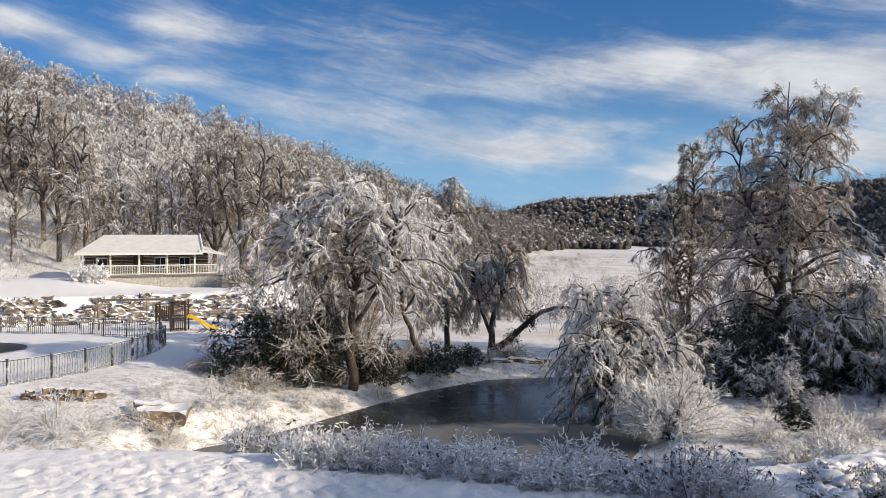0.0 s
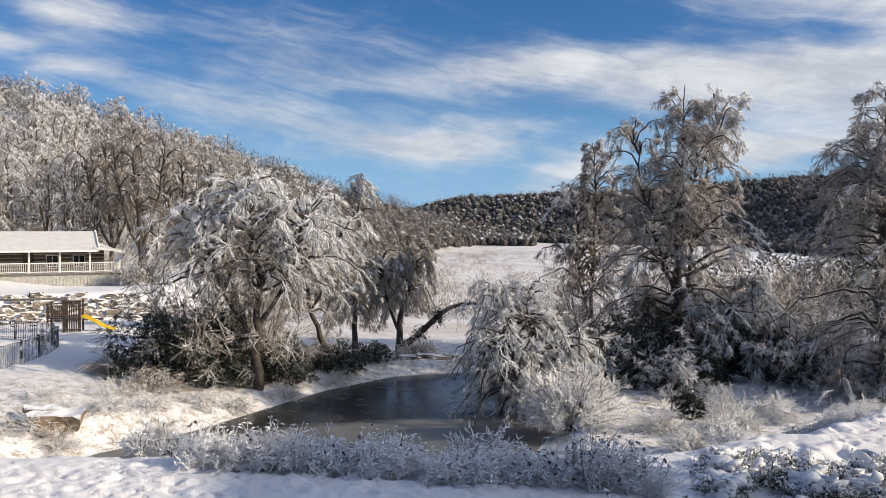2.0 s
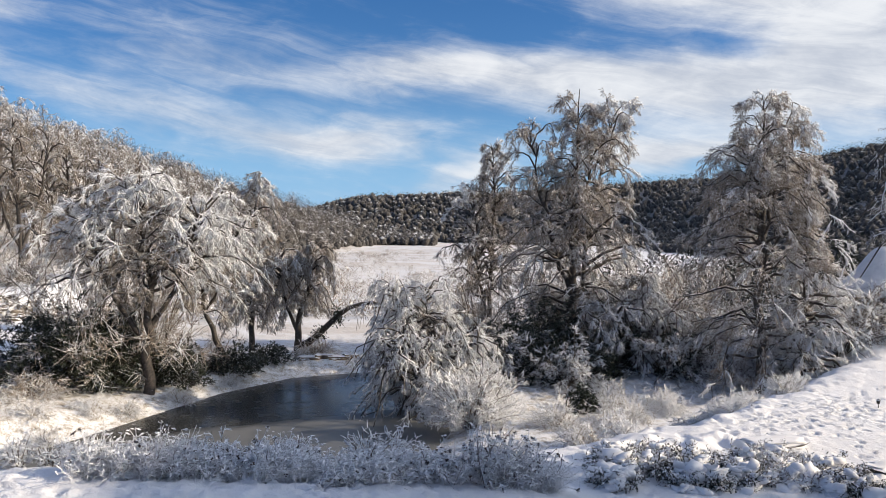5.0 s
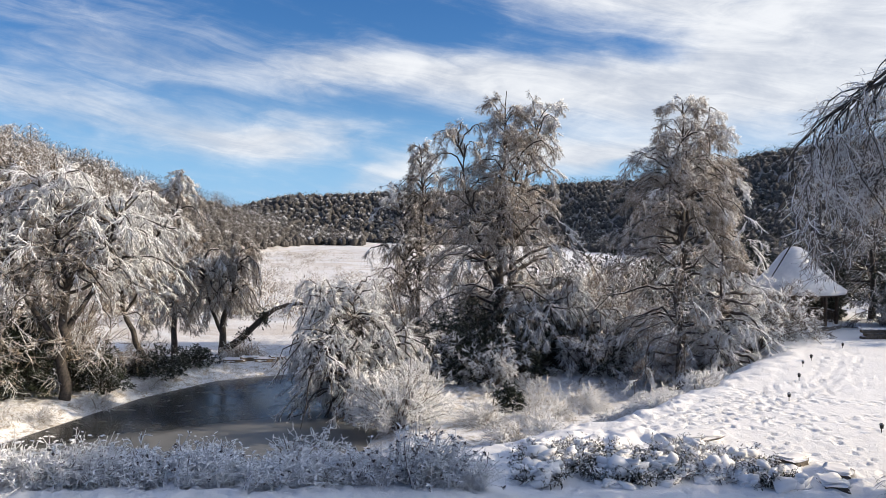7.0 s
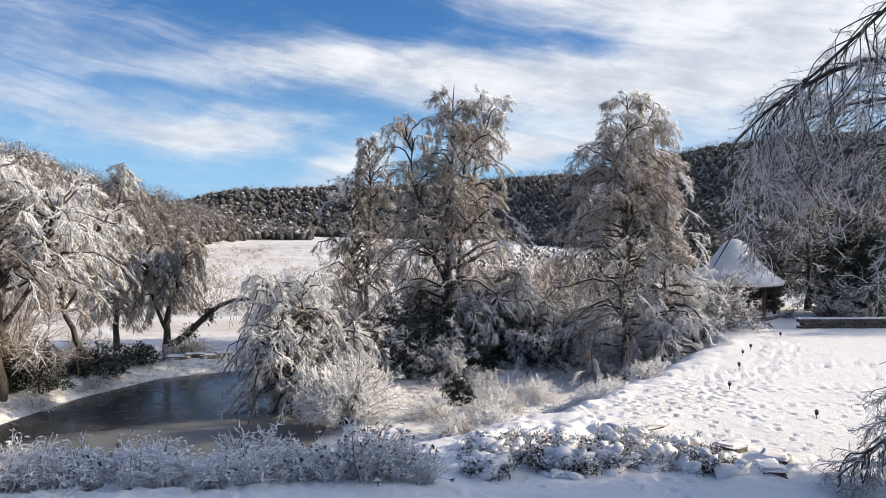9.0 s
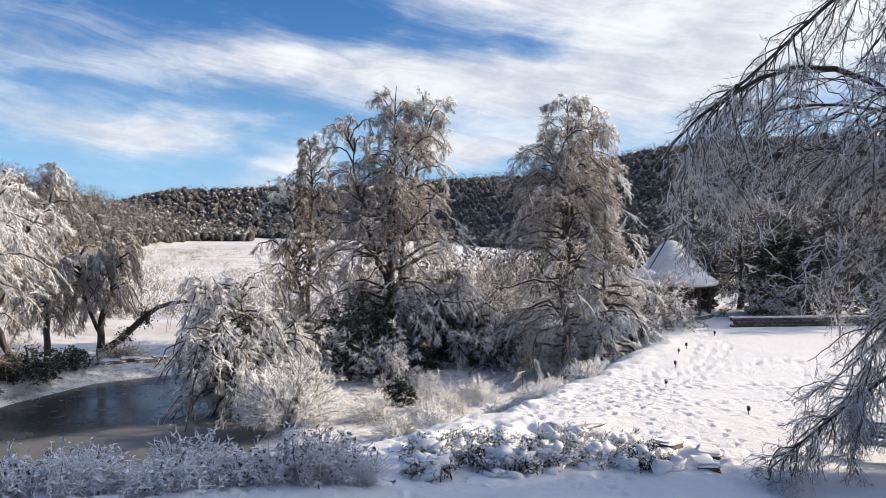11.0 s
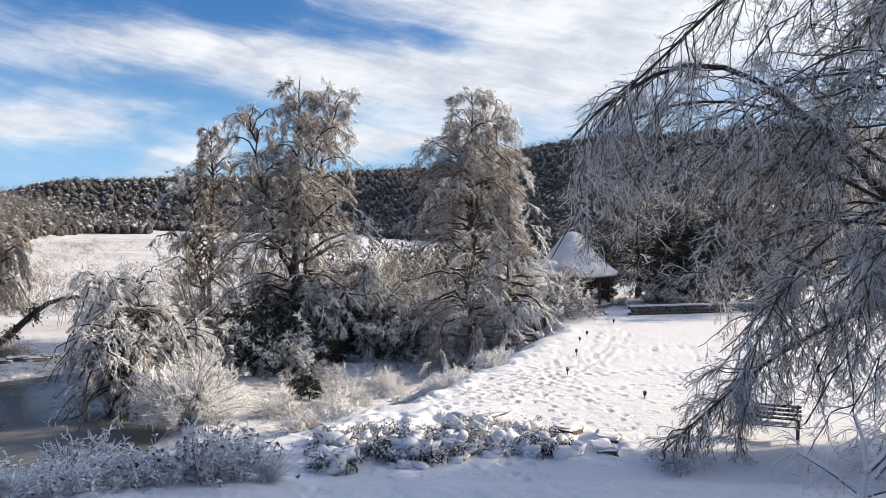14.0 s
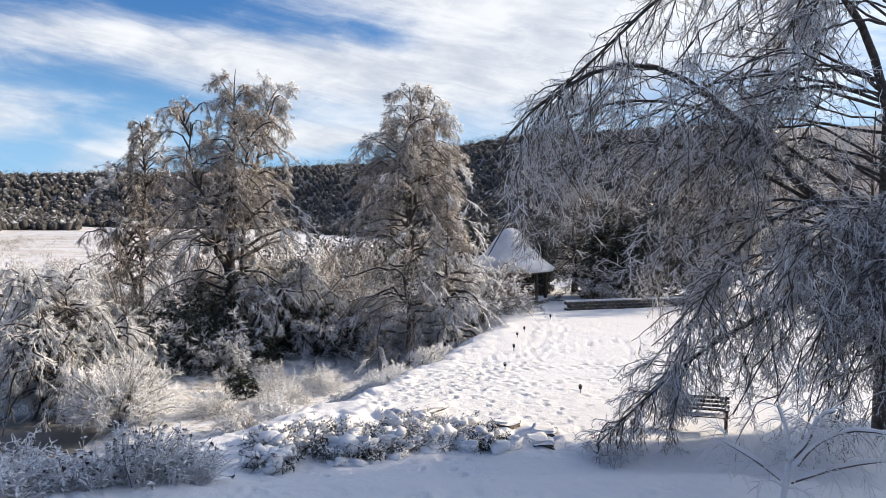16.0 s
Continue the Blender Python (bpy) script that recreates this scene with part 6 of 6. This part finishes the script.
def brush(name, label, places, each, tall, wide, mat, seed, size=0.1, thin=0.2, rise=0.3, core=0.0):
    """Distant woods: for every tree a cloud of small slivers in an egg-shaped crown."""
    g = np.random.default_rng(seed)
    c = np.repeat(np.array(places), each, 0)
    n = len(c)
    s = c[:, 3:4]
    p = unit(g.normal(0, 1, (n, 3))) * (g.random((n, 1)) * (1 - core) + core) ** 0.5
    mid = c[:, :3] + np.concatenate([p[:, :2] * wide * 0.5 * s, (0.55 + 0.47 * p[:, 2:]) * tall * s], 1)
    way = unit(p * [1, 1, 0.5] + [0, 0, rise] + g.normal(0, 0.5, (n, 3)))
    side = unit(np.cross(way, g.normal(0, 1, (n, 3))))
    L = s * tall * size * g.uniform(0.5, 1.3, (n, 1))
    v = np.stack([mid - side * L * thin, mid + side * L * thin, mid + way * L], 1).reshape(-1, 3)
    f = np.arange(n * 3).reshape(-1, 3)
    return tagged(raw(name, v, f, mat), label, "woods", kind="stuff")


def crowns(name, label, places, tall, wide, mat, seed):
    """Distant rounded tree crowns, each a lumpy mound of its own."""
    g = np.random.default_rng(seed)
    bm = bmesh.new()
    bmesh.ops.create_icosphere(bm, subdivisions=1, radius=1.0)
    bv = np.array([v.co[:] for v in bm.verts])
    bf = np.array([[v.index for v in f.verts] for f in bm.faces])
    bm.free()
    vs, fs = [], []
    for i, (x, y, z, s) in enumerate(places):
        q = bv * (1 + 0.2 * np.sin(bv[:, :1] * 3.7 + i) * np.sin(bv[:, 1:2] * 4.3 + 2 * i) + g.normal(0, 0.2, (len(bv), 1)))
        vs.append(q * np.array([wide * 0.5, wide * 0.5, tall * 0.5]) * s + [x, y, z + tall * 0.46 * s])
        fs.append(bf + i * len(bv))
    return tagged(raw(name, np.concatenate(vs), np.concatenate(fs), mat, smooth=True), label, "woods", kind="stuff")


spots, clumped = [], []
for i in range(1900):
    a = rng.uniform(-34, 13)
    foot, top = np.interp(a, HILL_AZ, HILL_FOOT), np.interp(a, HILL_AZ, HILL_TOP)
    d = foot + (top - foot + 10) * rng.random() ** 0.8
    if a < -6 and d < foot + 0.6 * (top - foot):
        continue
    x, y = d * math.sin(radians(a)), d * math.cos(radians(a))
    (spots if a < 7 and rng.random() < 0.9 else clumped).append((x, y, at(x, y), rng.uniform(0.7, 1.15)))
brush("ridge_woods", "icy bare woods along the ridge", spots, 190, 8.5, 6.5, TWIG_RIDGE, 31, 0.11, 0.04, 0.5)
more = []
for i in range(1500):
    a = 13 - 19 * rng.random() ** 1.7
    foot, top = np.interp(a, HILL_AZ, HILL_FOOT), np.interp(a, HILL_AZ, HILL_TOP)
    d = foot + (top - foot + 10) * rng.random() ** 0.8
    x, y = d * math.sin(radians(a)), d * math.cos(radians(a))
    more.append((x, y, at(x, y) - 0.4, rng.uniform(0.45, 1.35)))
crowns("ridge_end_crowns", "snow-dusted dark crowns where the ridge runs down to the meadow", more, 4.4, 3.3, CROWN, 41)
brush("ridge_end_woods", "snow-dusted woods where the ridge runs down to the meadow", clumped, 90, 6.5, 5.5, RIDGE_WOOD, 32, 0.1, 0.06, 0.4, 0.4)
spots = []
for i in range(330):
    a = rng.uniform(-33, -4)
    d = np.interp(a, HILL_AZ, HILL_FOOT) + rng.uniform(-14, 34)
    x, y = d * math.sin(radians(a)), d * math.cos(radians(a))
    if -37 < x < -18 and 70 < y < 86:
        continue
    spots.append((x, y, at(x, y) - 0.3, rng.uniform(0.25, 0.55)))
brush("hill_brush", "tangled frosty brush at the foot of the hill", spots, 340, 8.0, 8.0, TWIG_FAR, 39, 0.12, 0.03, 0.6)
spots, dark = [], []
for i in range(6800):
    a = rng.uniform(3, 58)
    foot, top = np.interp(a, FAR_AZ, FAR_FOOT), np.interp(a, FAR_AZ, FAR_TOP)
    d = foot - 5 + (top - foot + 25) * rng.random()
    x, y = d * math.sin(radians(a)), d * math.cos(radians(a))
    (spots if rng.random() < 0.6 else dark).append((x, y, at(x, y), rng.uniform(0.6, 1.15)))
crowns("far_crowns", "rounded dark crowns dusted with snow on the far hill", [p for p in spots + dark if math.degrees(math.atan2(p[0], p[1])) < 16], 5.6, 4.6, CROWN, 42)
crowns("far_dark_crowns", "wooded slope of the far hill, its shade put in as thinner snow", [p for p in spots + dark if math.degrees(math.atan2(p[0], p[1])) >= 16], 4.2, 3.2, CROWN_SHADED, 43)
brush("far_woods", "grey snow-dusted woods on the far hill", spots, 40, 6.5, 5.0, FAR_WOOD, 33, 0.12, 0.05, 0.3, 0.5)
brush("far_conifers", "dark snow-dusted conifers on the far hill", dark, 34, 7.5, 4.5, FAR_LEAF, 34, 0.12, 0.14, -0.1, 0.4)
spots = []
for i in range(800):
    a, d = rng.uniform(-4, 15), 76 + 190 * rng.random() ** 1.6
    x, y = d * math.sin(radians(a)), d * math.cos(radians(a))
    spots.append((x, y, at(x, y) - 0.2, rng.uniform(0.08, 0.3)))
bushes = []
for i in range(520):
    a, d = rng.uniform(-3, 13), 74 + 180 * rng.random() ** 1.4
    if rng.random() < (a - 2) / 14 and d > 110:
        continue
    x, y = d * math.sin(radians(a)), d * math.cos(radians(a))
    bushes.append((x, y, at(x, y) - 0.2, rng.uniform(0.2, 0.6) * (1.2 if a < 3 else 0.8)))
brush("meadow_bushes", "low tan bushes white with frost on the meadow", bushes, 130, 4.6, 8.0, TWIG_FAR, 44, 0.2, 0.11, 0.7)
brush("meadow_scrub", "pale frosted scrub on the meadow", spots, 60, 7.0, 12.0, STRAW, 35, 0.3, 0.04, 0.9)
spots = []
for i in range(90):
    x, y = rng.uniform(37, 80), rng.uniform(36, 80)
    if math.hypot(x - GX0, y - GY0) < 5 or y < 46 - 0.2 * (x - 37):
        continue
    spots.append((x, y, at(x, y), rng.uniform(0.4, 0.75)))
brush("evergreen_thicket", "dark evergreens behind the gazebo", spots, 700, 8.0, 6.0, FAR_LEAF, 37, 0.075, 0.25, 0.0, 0.4)
spots = []
for i in range(60):
    x, y = rng.uniform(34, 80), rng.uniform(46, 90)
    spots.append((x, y, at(x, y), rng.uniform(0.35, 0.6)))
brush("thicket", "bare icy thicket behind the lawn", spots, 900, 9.0, 6.0, FAR_WOOD, 38, 0.08, 0.03, 0.5, 0.1)

# -- the house from which one looks, and an unseen wall shading the near terrace --
bm = bmesh.new()
box(bm, -14, -14, -0.5, 18, -2.0, 9.0)
# unseen screen far to the right, added to throw shade on the terrace
box(bm, 58, -26, -0.5, 60, -0.6, 29.5)
tagged(part("lodge_wall", bm, WALLPAINT, None), "plain brown walls of the lodge behind and an unseen added shade wall", "building", kind="structure")
